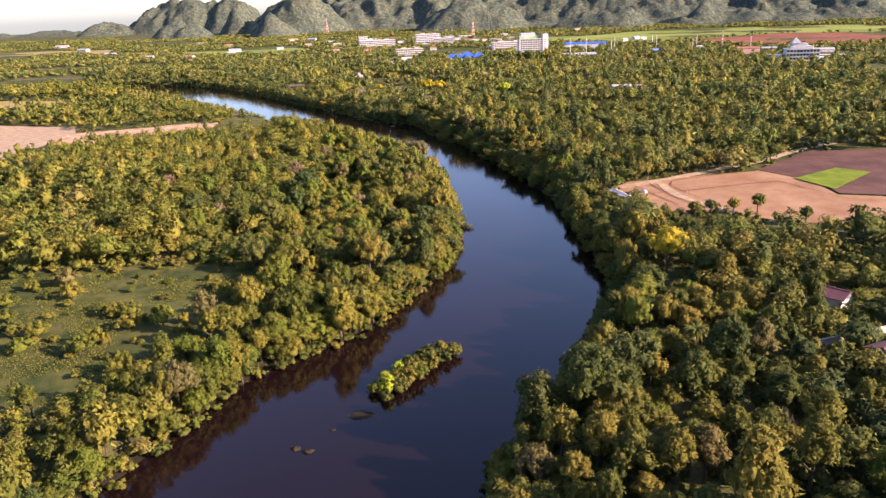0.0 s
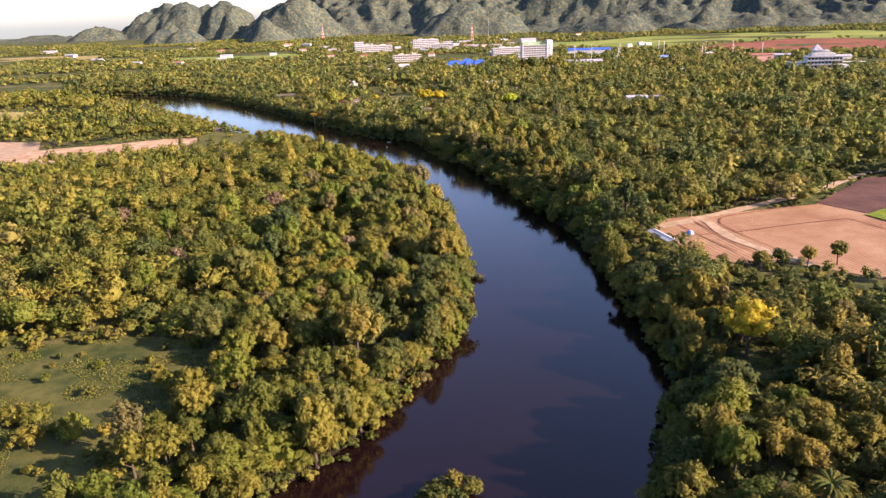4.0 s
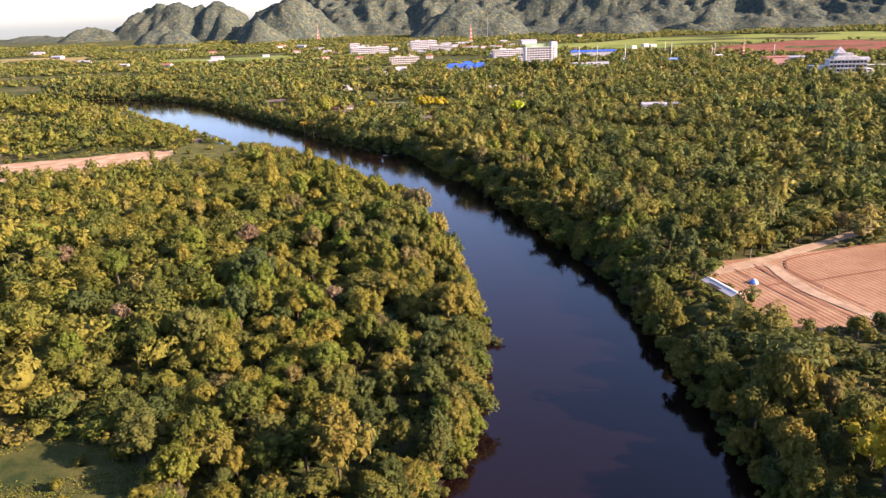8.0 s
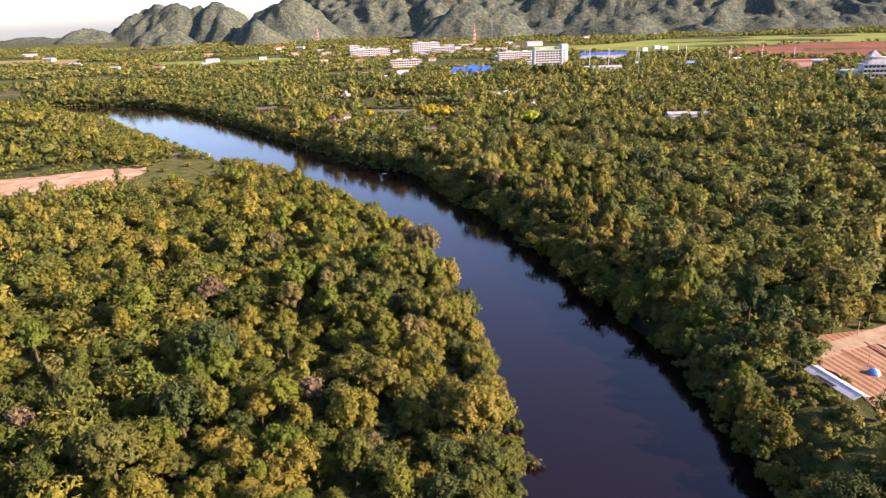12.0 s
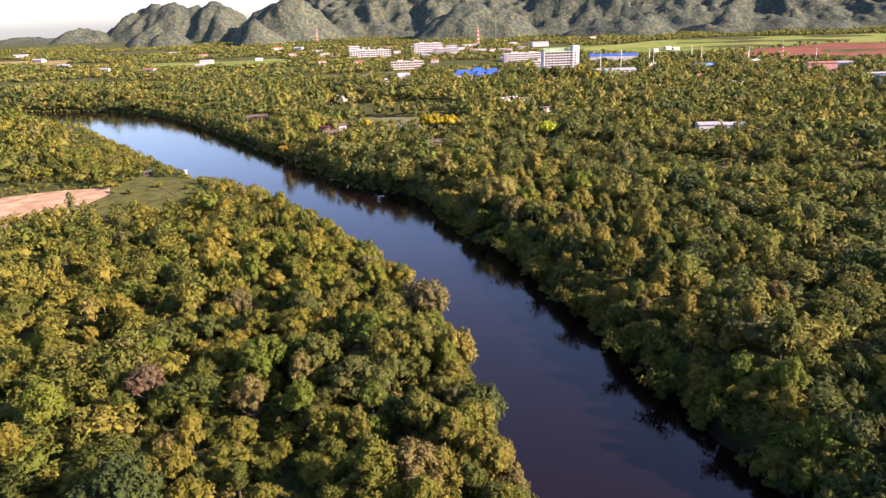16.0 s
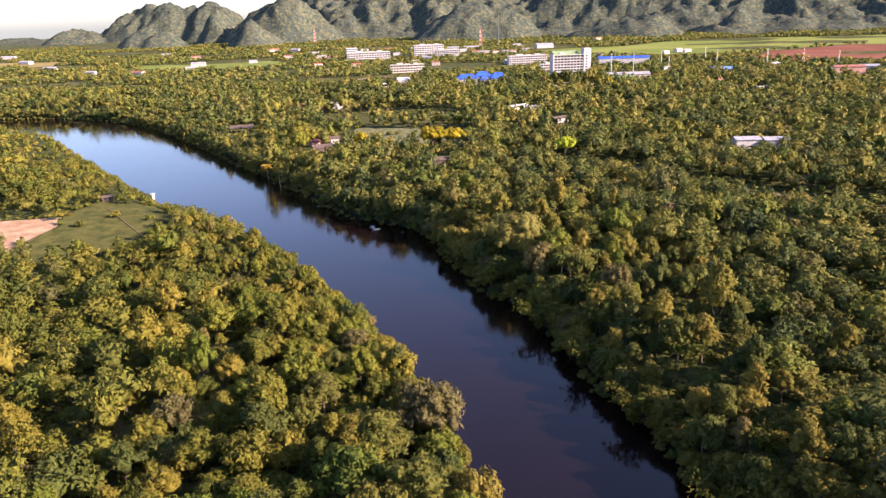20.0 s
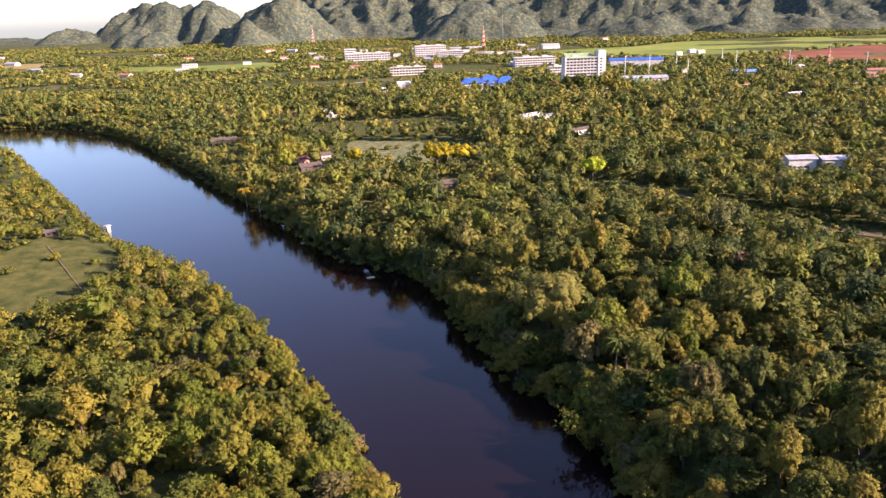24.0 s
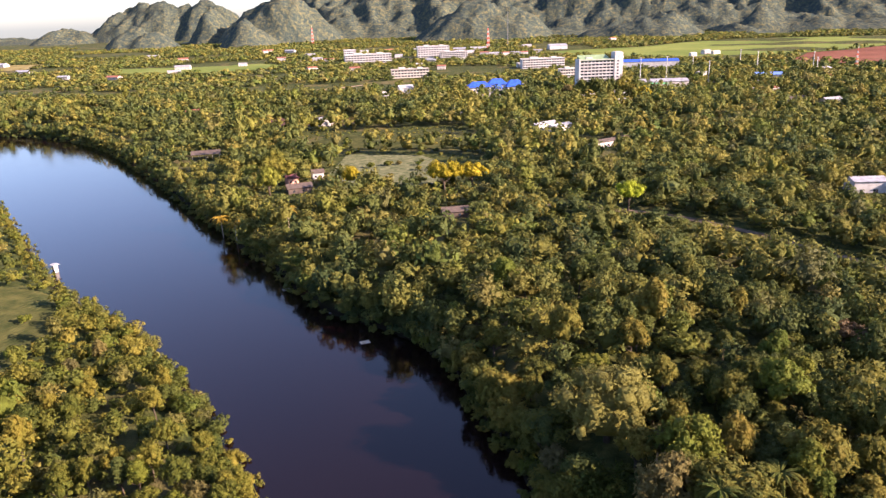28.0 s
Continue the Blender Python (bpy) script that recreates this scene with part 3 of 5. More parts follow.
def crown(r, nl, count, size, wide, tall, top=0.0, core=True, fine=True, low=0.25):
    """A crown of unit radius about the origin: lobes set over a dome, covered with leaf clumps. wide, tall: its half sizes; top: how pointed it is."""
    lobes = []
    for k in range(nl):
        az = 2.4 * k + r.uniform(-0.6, 0.6)
        h = 1 - (k + 0.5) / nl * (1 + low)
        ring = math.sqrt(max(0.0, 1 - max(h, 0) ** 2)) * (1 - 0.35 * max(0, -h)) * (1 - top * max(h, 0)) * r.uniform(0.6, 1.1)
        lobes.append((math.cos(az) * ring * wide * 0.74, math.sin(az) * ring * wide * 0.74, h * tall * 0.72 * r.uniform(0.8, 1.18), r.uniform(*((0.19, 0.40) if fine else (0.24, 0.50))) * min(wide, tall)))
    lobes = np.array(lobes)
    if not nl:
        lobes = np.array([(0.0, 0.0, 0.0, 0.8 * min(wide, tall))])
    share = lobes[:, 3] ** 2 / (lobes[:, 3] ** 2).sum()
    pick = r.choice(max(nl, 1), count, p=share)
    d = r.normal(0, 1, (count, 3))
    d[:, 2] = np.where(d[:, 2] < -0.35, -d[:, 2], d[:, 2])
    d = unit(d)
    p = lobes[pick, :3] + d * lobes[pick, 3:4] * r.uniform(0.82, 1.14, (count, 1)) + np.where(r.random((count, 1)) < 0.12, d * 0.14 * lobes[pick, 3:4], 0)
    v, q, ln = leaves(p, d, size, r, 0.55 if fine else 0.42)
    dome = unit(p / np.array([wide, wide, tall]) + np.array([0, 0, 0.15]))
    nv = np.repeat(d * 0.50 + dome * 0.40, 4, 0) + ln * (0.85 if fine else 0.6)
    # leafy masses inside: one for each lobe, and the heart of the crown
    cv, cq = blob(3 if nl else 2)
    vs, qs, ns, k = [v], [q], [nv], len(v)
    for lx, ly, lz, lr in (lobes if fine else ()):
        vs.append(cv * lr * 0.66 * r.uniform(0.74, 1.2, (len(cv), 1)) + np.array([lx, ly, lz]))
        qs.append(cq + k)
        ns.append(cv)
        k += len(cv)
    if core:
        vs.append(cv * np.array([wide, wide, tall]) * (0.48 if fine else 0.50) * r.uniform(0.76 if fine else 0.62, 1.16 if fine else 1.24, (len(cv), 1)) + np.array([0, 0, 0.02 * tall]))
        qs.append(cq + k)
        ns.append(cv)
    return np.vstack(vs), np.vstack(qs), unit(np.vstack(ns))


def trunk_mesh(name, r, height, radius, limbs=4, mat=None):
    bm = bmesh.new()
    lean = r.uniform(-0.06, 0.06, 2) * height
    mid = (lean[0] * 0.5, lean[1] * 0.5, height * 0.5)
    tip = (lean[0], lean[1], height * 0.86)
    tube(bm, [(0, 0, -0.6), (0, 0, height * 0.15), mid, tip], [radius * 1.35, radius, radius * 0.75, radius * 0.3])
    for k in range(limbs):
        a = 2.4 * k + r.uniform(-0.4, 0.4)
        z0 = height * r.uniform(0.35, 0.6)
        e = height * 0.28
        tube(bm, [(lean[0] * z0 / height, lean[1] * z0 / height, z0), (math.cos(a) * e * 0.6, math.sin(a) * e * 0.6, z0 + e * 0.5), (math.cos(a) * e, math.sin(a) * e, z0 + e * 1.0)], [radius * 0.5, radius * 0.3, radius * 0.12], 5)
    me = bpy.data.meshes.new(name)
    bm.to_mesh(me)
    bm.free()
    me.materials.append(mat or M_BARK)
    return me


# kinds: name, lobes, half width, half height, pointedness, trunk share, label
KINDS = {
    "broadleaf_tree": (17, 1.05, 0.95, 0.12, "tall broadleaf tree with a lobed sunlit olive crown"),
    "spreading_tree": (22, 1.28, 0.74, 0.0, "spreading broadleaf tree with a wide domed crown"),
    "slender_tree": (14, 0.78, 1.15, 0.3, "slender upright tree with a narrow leafy crown"),
    "bushy_tree": (15, 1.1, 0.85, 0.0, "bushy broadleaf tree with a low rounded crown"),
    "young_tree": (12, 0.85, 1.0, 0.2, "young tree with a loose airy crown"),
    "shrub": (8, 1.05, 0.62, 0.0, "low dense shrub with small leaves between the trees"),
}
PROTO, LOD = {}, {}
for ki, (kind, (nl, w, h, top, label)) in enumerate(KINDS.items()):
    PROTO[kind] = []
    for k in range(4):
        r = np.random.default_rng(100 + ki * 10 + k)
        dense = 1150 if kind != "shrub" else 600
        v, q, nv = crown(r, int(nl * 1.4) + k % 3, dense, 0.066 if kind != "shrub" else 0.088, w, h, top)
        PROTO[kind].append((quads_mesh("crown", v, q, M_GOLD, normals=nv), quads_mesh("crown", v, q, M_GREEN, normals=nv), trunk_mesh("trunk", r, 2.0, 0.07), h))
    LOD[kind] = []
    for level, (cnt, size, _) in enumerate(((260, 0.12, 0), (104, 0.165, 1), (46, 0.235, 2), (12, 0.42, 3))):
        LOD[kind].append([crown(np.random.default_rng(300 + ki * 50 + level * 10 + k), (nl * 2 // 3, nl // 2, nl // 3, 0)[level], cnt, size, w, h, top, True, False) for k in range(4)])

LOW = []  # open strips before buildings where only shrubs grow: x, y, length, half width
FOOT = []  # footprints of buildings, kept free of trees: x, y, radius


def keep_out(x, y, margin=1.0):
    bad = np.zeros(len(x), bool)
    for key, poly in FIELDS.items():
        bad |= inside(poly, x, y)
    for line, half in BARE:
        bad |= line_distance(smooth_line(line, 10), x, y) < half + margin + 1.5
    for fx, fy, fr in FOOT:
        bad |= (x - fx) ** 2 + (y - fy) ** 2 < fr * fr
    return bad


def low_zone(x, y):
    low = np.zeros(len(x), bool)
    for lx, ly, length, half in LOW:
        tx, ty = -lx, min(472.0, ly - 200.0) - ly
        k = math.hypot(tx, ty)
        u = ((x - lx) * tx + (y - ly) * ty) / k
        v = ((x - lx) * ty - (y - ly) * tx) / k
        low |= (u > -half) & (u < length) & (np.abs(v) < half)
    return low


def near_distance(x, y):
    """The least distance from which a place is ever in view."""
    return np.maximum.reduce([np.full(len(x), 160.0), np.abs(x) / 0.60, y - 472.0])


def scatter():
    """Places of the trees: x, y, crown radius, kind, level of detail."""
    out = []
    r = np.random.default_rng(21)
    for lo, hi, step, lev in ((0, 245, 7.0, 0), (245, 450, 7.6, 1), (450, 950, 9.6, 2), (950, 3200, 15.5, 3)):
        ymax = min(472 + hi, 3300)
        xmax = min(hi * 0.60, 0.70 * ymax + 30)
        gx, gy = np.meshgrid(np.arange(-xmax, xmax, step), np.arange(95, ymax, step * 0.92))
        gx = (gx + (np.arange(gx.shape[0]) % 2)[:, None] * step / 2).ravel()
        gy = gy.ravel()
        x, y = gx + r.uniform(-0.38, 0.38, len(gx)) * step, gy + r.uniform(-0.38, 0.38, len(gx)) * step
        d = near_distance(x, y)
        ok = (d >= lo) & (d < hi) & (np.abs(x) < 0.68 * y + 35)
        x, y = x[ok], y[ok]
        z, wd = terrain(x, y)
        isl = island_in(x, y)
        ok = ((wd > 1.5) | ((isl > 0.1) & (lev == 0))) & ~keep_out(x, y)
        # open ground in the plain and among the scrub
        if lev == 3:
            gaps = np.array([noise.noise((a * 0.004, b * 0.006, 4.0)) for a, b in zip(x, y)])
            ok &= gaps < np.where(x < 150, 0.10, 0.30)
        x, y, z, wd = x[ok], y[ok], z[ok], wd[ok]
        right = line_distance(BANK_R, x, y) < line_distance(BANK_L, x, y)
        rad = step * r.uniform(0.38, 0.76, len(x)) * np.where(r.random(len(x)) < 0.14, 1.45, 1.0)
        rad = np.minimum(rad, (9.0, 8.5, 7.8, 8.5)[lev] * r.uniform(0.75, 1.0, len(x)))
        pk = r.random(len(x))
        low = low_zone(x, y)
        rad = np.where(low, np.where(y < 600, r.uniform(2.6, 3.9, len(x)), r.uniform(1.6, 2.6, len(x))), rad)
        pk = np.where(low, 0.9, pk)
        small = (~right & (x < -120) & (y > 470) & (y < 760)) | (right & (x > 104) & (x < 280) & (y > 278) & (y < 338)) | (~right & (x < -70) & (y < 205))
        rad = np.where(small, np.minimum(rad, np.where(right, 2.1, np.where(y < 205, 3.2, 4.2))), rad)
        rad = np.where(right & (y > 840) & (wd < 32), np.minimum(rad, 3.9), rad)
        bend = ~right & (wd > 0) & (wd < 42) & (y > 560) & (y < 1120)  # low growth along the inner bank of the bend
        rad = np.where(bend, np.minimum(rad, np.where(y < 735, 3.3, np.where(wd < 14, 1.8, 3.1))), rad)
        out.append((x, y, z, rad, right, wd, pk, np.full(len(x), lev)))
    # undergrowth between the trees
    gx, gy = np.meshgrid(np.arange(-270, 270, 5.6), np.arange(95, 920, 5.2))
    x, y = (gx + r.uniform(-2.4, 2.4, gx.shape)).ravel(), (gy + r.uniform(-2.4, 2.4, gx.shape)).ravel()
    d = near_distance(x, y)
    z, wd = terrain(x, y)
    ok = (d < 450) & (wd > 3) & (np.abs(x) < 0.68 * y + 35) & ~keep_out(x, y) & (r.random(len(x)) < np.where(d < 260, 1.0, 0.5))
    x, y, z, wd, d = x[ok], y[ok], z[ok], wd[ok], d[ok]
    right = line_distance(BANK_R, x, y) < line_distance(BANK_L, x, y)
    out.append((x, y, z, np.where(low_zone(x, y), np.where(y < 600, 2.6, 1.6), r.uniform(2.4, 4.0, len(x))), right, wd, np.full(len(x), 0.9), np.where(d < 235, 1, 2)))
    # woods beyond the view on both sides
    gx, gy = np.meshgrid(np.arange(-560, 560, 11.5), np.arange(-60, 900, 11.0))
    x, y = (gx + r.uniform(-4, 4, gx.shape)).ravel(), (gy + r.uniform(-4, 4, gx.shape)).ravel()
    z, wd = terrain(x, y)
    ok = ((np.abs(x) > 0.68 * y + 35) | (y < 95)) & (wd > 4) & ~keep_out(x, y)
    x, y, z, wd = x[ok], y[ok], z[ok], wd[ok]
    right = line_distance(BANK_R, x, y) < line_distance(BANK_L, x, y)
    out.append((x, y, z, r.uniform(4.6, 7.5, len(x)), right, wd, r.random(len(x)) * 0.8, np.full(len(x), 3)))
    # a close fringe along the water's edge
    for line, sign, rt in ((BANK_L, 1, False), (BANK_R, -1, True)):
        p = smooth_line(line[1:-1], 4.2)
        t = np.gradient(p, axis=0)
        n = np.stack([-t[:, 1], t[:, 0]], 1) / np.linalg.norm(t, axis=1)[:, None] * sign
        for off, lo, hi in ((0.2, 2.4, 3.6), (2.6, 3.0, 4.4), (6.0, 3.6, 5.6)):
            x = p[:, 0] + n[:, 0] * off + r.uniform(-1.6, 1.6, len(p))
            y = p[:, 1] + n[:, 1] * off + r.uniform(-2, 2, len(p))
            ok = (y > 90) & (np.abs(x) < 0.68 * y + 35) & ~keep_out(x, y) & (r.random(len(x)) < 0.93)
            x, y = x[ok], y[ok]
            z, wd = terrain(x, y)
            dist = near_distance(x, y)
            lev = np.where(dist < 245, 0, np.where(dist < 450, 1, np.where(dist < 950, 2, 3)))
            pk = r.random(len(x))
            low = low_zone(x, y)
            pk = np.where(low, 1.2, pk)
            out.append((x, y, np.maximum(z, -0.2), np.where(low, 1.9, r.uniform(lo, hi, len(x)) * np.where(~np.full(len(x), rt) & (y > 560) & (y < 1120), np.where(y > 735, 0.45, 0.6), 1.0)), np.full(len(x), rt), np.abs(wd), np.where(pk < (1.1 if off < 1 else 0.5), 0.9, pk * 0.8) if off < 3 else np.where(low, 0.9, pk * 0.8), lev))
    return [np.concatenate(c) for c in zip(*out)]

# ---- houses and other buildings ----
def footprint(x, y, r):
    FOOT.append((x, y, r))


def pane_mesh(w, h, d=0.12):
    bm = boxes((-w / 2, w / 2, -d, d, 0, h))
    me = bpy.data.meshes.new("window")
    bm.to_mesh(me)
    bm.free()
    me.materials.append(M_GLASS)
    return me


def gable_house(name, x, y, rz, w, d, h, roof, wall, label, rise=0.32, over=0.7, lift=0.0, windows=2, clear=1.15, open_sides=False):
    """A house with walls or posts, a pitched roof in two slopes, a door and windows."""
    z = ground_at(x, y) + lift
    footprint(x, y, clear * max(w, d) / 2 + 2)
    if y > 700:
        LOW.append((x, y, min(60.0, max(14.0, (14 - 0.6 * h) * (y - 440) / 100)), max(w, d) / 2 + 2))
    elif w > 7:
        LOW.append((x, y, 12.0, w / 2))
    e = empty(name, x, y, z, rz, label, "shed" if open_sides else "house")
    top = h + d / 2 * rise
    if open_sides:
        for sx in np.linspace(-w / 2 + 0.3, w / 2 - 0.3, max(3, int(w / 5) + 1)):
            for sy in (-d / 2 + 0.3, d / 2 - 0.3):
                part("post", boxes((sx - 0.1, sx + 0.1, sy - 0.1, sy + 0.1, -0.4, h)), M_CONC, e)
    else:
        bm = boxes((-w / 2, w / 2, -d / 2, d / 2, -0.5, h))
        for sx in (-w / 2, w / 2):
            vs = [bm.verts.new(c) for c in ((sx, -d / 2, h), (sx, d / 2, h), (sx, 0, top))]
            bm.faces.new(vs)
        part("wall", bm, wall, e)
        part("door", boxes((w * 0.18, w * 0.18 + 1.1, -d / 2 - 0.06, -d / 2 + 0.02, -0.1, 2.1)), M_DOOR, e)
        pm = pane_mesh(1.3, 1.2)
        for k in range(windows):
            o = put("window", pm, e)
            o.location = (-w / 2 + w * (k + 0.5) / windows * 0.8 + 0.5, -d / 2, 1.0)
            o = put("window", pm, e)
            o.location = (-w / 2 + w * (k + 0.5) / windows, d / 2, 1.0)
    for s in (-1, 1):
        bm = bmesh.new()
        o, t = over, 0.16
        lo = h - o * rise
        pts = [(-w / 2 - o, s * (d / 2 + o), lo), (w / 2 + o, s * (d / 2 + o), lo), (w / 2 + o, 0, top), (-w / 2 - o, 0, top)]
        a = [bm.verts.new((px, py, pz + 0.05)) for px, py, pz in pts]
        b = [bm.verts.new((px, py, pz + 0.05 + t)) for px, py, pz in pts]
        bm.faces.new(a[::-1]); bm.faces.new(b)
        for k in range(4):
            bm.faces.new((a[k], a[(k + 1) % 4], b[(k + 1) % 4], b[k]))
        part("roof", bm, roof, e)
    part("ridge_cap", boxes((-w / 2 - over, w / 2 + over, -0.22, 0.22, top + 0.14, top + 0.34)), roof, e)
    return e


def block(name, x, y, rz, w, d, floors, fh, wall, label, roofmat=None, bays=10, clear=1.0, balcony=True, category="building"):
    """A building of storeys: walls, floor slabs with balcony fronts, windows in bays, a parapet."""
    z = ground_at(x, y)
    footprint(x, y, clear * max(w, d) / 2 + 4)
    LOW.append((x, y, 16.0, w / 2))
    e = empty(name, x, y, z, rz, label, category)
    H = floors * fh
    part("wall", boxes((-w / 2, w / 2, -d / 2, d / 2, -1, H)), wall, e)
    pm = pane_mesh(w / bays * 0.72, fh * 0.46, 0.1)
    for f in range(floors):
        for k in range(bays):
            o = put("window", pm, e)
            o.location = (-w / 2 + w * (k + 0.5) / bays, -d / 2 - 0.02, f * fh + fh * 0.36)
        if balcony:
            part("balcony", boxes((-w / 2 - 0.2, w / 2 + 0.2, -d / 2 - 1.5, -d / 2 - 0.003, f * fh - 0.15, f * fh + 0.12), (-w / 2 - 0.2, w / 2 + 0.2, -d / 2 - 1.5, -d / 2 - 1.35, f * fh + 0.12, f * fh + 1.05)), wall, e)
    part("roof_slab", boxes((-w / 2 - 0.5, w / 2 + 0.5, -d / 2 - (1.8 if balcony else 0.5), d / 2 + 0.5, H, H + 0.35)), roofmat or wall, e)
    part("parapet", boxes((-w / 2 - 0.5, w / 2 + 0.5, -d / 2 - (1.8 if balcony else 0.5), -d / 2 - (1.6 if balcony else 0.3), H + 0.35, H + 1.1), (-w / 2 - 0.5, w / 2 + 0.5, d / 2 + 0.3, d / 2 + 0.5, H + 0.35, H + 1.1)), wall, e)
    if w > 30:
        part("roof_room", boxes((-w * 0.3, -w * 0.12, -d * 0.3, d * 0.3, H + 0.35, H + 3.4), bevel=0.1), wall, e)
        part("stair_room", boxes((w * 0.2, w * 0.34, -d * 0.1, d * 0.4, H + 0.35, H + 2.9), bevel=0.1), wall, e)
        for k in (-0.02, 0.05):
            bm = bmesh.new()
            bmesh.ops.create_cone(bm, segments=10, radius1=1.1, radius2=1.0, depth=2.2, cap_ends=True, matrix=Matrix.Translation((w * k, 0, H + 1.5)))
            part("water_tank", bm, M_STEEL, e, "round steel water tank")
    return e, H


def hip_roof(parent, x0, x1, y0, y1, z, rise, mat, over=1.2):
    bm = bmesh.new()
    x0, x1, y0, y1 = x0 - over, x1 + over, y0 - over, y1 + over
    half = min(x1 - x0, y1 - y0) / 2
    if x1 - x0 >= y1 - y0:
        r0, r1 = (x0 + half * 0.75, (y0 + y1) / 2, z + rise), (x1 - half * 0.75, (y0 + y1) / 2, z + rise)
    else:
        r0, r1 = ((x0 + x1) / 2, y0 + half * 0.75, z + rise), ((x0 + x1) / 2, y1 - half * 0.75, z + rise)
    c = [bm.verts.new(p) for p in ((x0, y0, z), (x1, y0, z), (x1, y1, z), (x0, y1, z))]
    a, b = bm.verts.new(r0), bm.verts.new(r1)
    if x1 - x0 >= y1 - y0:
        fs = ((c[0], c[1], b, a), (c[1], c[2], b), (c[2], c[3], a, b), (c[3], c[0], a))
    else:
        fs = ((c[0], c[1], a), (c[1], c[2], b, a), (c[2], c[3], b), (c[3], c[0], a, b))
    for f in fs:
        bm.faces.new(f)
    bm.faces.new(c[::-1])
    bmesh.ops.recalc_face_normals(bm, faces=bm.faces[:])
    return part("roof", bm, mat, parent)


# open ground round the vegetable plots and along the lane
LOW += [(91.8, 247, 16.0, 6.0), (-430, 585, 80.0, 90.0), (-340, 610, 60.0, 50.0), (-480, 890, 60.0, 110.0), (-240, 690, 45.0, 45.0), (5, 935, 42.0, 42.0), (-25, 1050, 30.0, 70.0)]
for lx, ly in smooth_line([(90, 815), (115, 800), (146, 766), (180, 715), (240, 660), (330, 600)], 14):
    LOW.append((lx, ly, 20.0, 8.0))

# six-storey white block with its stair tower and green flat roof
e, H = block("office_building", 213, 1316, 4, 40, 15, 12, 3.55, M_WHITE, "white multi-storey block with long balconies and a stair tower", M_GREENR, 9)
part("stair_tower", boxes((20.0, 30.0, -9.5, 4, -1, H + 8.0), bevel=0.2), M_WHITE, e)
part("stair_cap", boxes((20.6, 29.4, -8.8, 3.4, H + 8.0, H + 8.6)), M_WHITE, e)
part("end_wall", boxes((-22.0, -20.2, -9.6, 7, -1, H + 1.5)), M_WHITE, e)
bm = bmesh.new()
vs = [bm.verts.new(c) for c in ((-20, -9, H + 0.4), (15, -9, H + 0.4), (15, 7, H + 5.5), (-20, 7, H + 5.5), (-20, 7, H + 0.4), (15, 7, H + 0.4))]
bm.faces.new(vs[:4]); bm.faces.new((vs[0], vs[3], vs[4])); bm.faces.new((vs[1], vs[5], vs[2])); bm.faces.new((vs[4], vs[3], vs[2], vs[5]))
part("sloping_roof", bm, M_GREENR, e, "faded green sloping roof")
pm = pane_mesh(2.2, 1.6)
for f in range(12):
    o = put("window", pm, e, "dark stairwell window")
    o.location = (24, -9.6, f * 3.55 + 1.4)

# stepped white hotel
e, H = block("hotel", 563, 1046, -14, 44, 20, 5, 5.2, M_WHITE, "stepped white hotel with balcony rows and a small spire", None, 10, 0.9)
part("upper_storey", boxes((-17, 13, -8, 8, H, H + 4.5), bevel=0.15), M_WHITE, e)
part("top_storey", boxes((-13, 6, -6, 6, H + 4.5, H + 8.5), bevel=0.15), M_WHITE, e)
part("side_wing", boxes((-42, -22.3, -8, 14, -1, 19), bevel=0.2), M_WHITE, e)
part("end_wing", boxes((22.3, 31, -8, 10, -1, 15), bevel=0.2), M_WHITE, e)
bm = bmesh.new()
bmesh.ops.create_cone(bm, segments=4, radius1=9.5, radius2=0.2, depth=8, cap_ends=True, matrix=Matrix.Translation((-9, 0, H + 12.5)) @ Matrix.Rotation(math.pi / 4, 4, "Z"))
part("spire", bm, M_WROOF, e, "grey pyramid roof with a small spire")

# blue-roofed hall in three wings
x, y = 100, 1346
e = empty("blue_roofed_hall", x, y, ground_at(x, y), 6, "two-storey white hall with bright blue hipped roofs", "building")
footprint(x, y, 36)
for k, (x0, x1, y0, y1, h, rise) in enumerate(((-34, -8, -7, 9, 13.5, 6.0), (-8.2, 12, -4, 10, 15.5, 6.5), (12.2, 34, -10, 8, 13.0, 7.0))):
    part("wall", boxes((x0, x1, y0, y1, -1, h)), M_WHITE, e)
    hip_roof(e, x0, x1, y0, y1, h, rise, M_BLUE, 1.8)
    pm = pane_mesh(1.8, 2.2)
    for f in (2, 8):
        for wx in np.arange(x0 + 2.5, x1 - 1, 4.0):
            o = put("window", pm, e)
            o.location = (wx, y0 - 0.02, f)
part("porch_gable", boxes((-4, 6, -9, -4.1, -1, 11)), M_WHITE, e)
hip_roof(e, -4, 6, -9, -4.2, 11, 4.5, M_BLUE, 1.0)

block("school_building", 228, 1745, 8, 76, 14, 4, 4.0, M_WHITE, "long white four-storey school building", M_WROOF, 16)
block("annex_building", 240, 1560, 6, 40, 12, 3, 4.0, M_GREYW, "low grey annex with open galleries", M_WROOF, 10)
block("hospital_wing", -92, 2010, 10, 96, 26, 4, 4.5, M_WHITE, "wide white flat-roofed public building", M_WROOF, 16)
block("hospital_tower", -130, 2030, 10, 24, 20, 6, 4.5, M_WHITE, "white block rising behind a long wing", M_WROOF, 6, balcony=False)
block("market_hall", 48, 2110, 4, 70, 30, 5, 4.6, M_WHITE, "large plain white hall with a flat roof", M_WROOF, 12, balcony=False)
block("market_wing", 92, 2080, 4, 60, 16, 3, 4.0, M_WHITE, "long low white wing beside the hall", M_WROOF, 12)
block("gallery_block", -4, 1640, 6, 60, 12, 3, 4.2, M_GREYW, "long grey block with open galleries among trees", M_BROWN, 12)
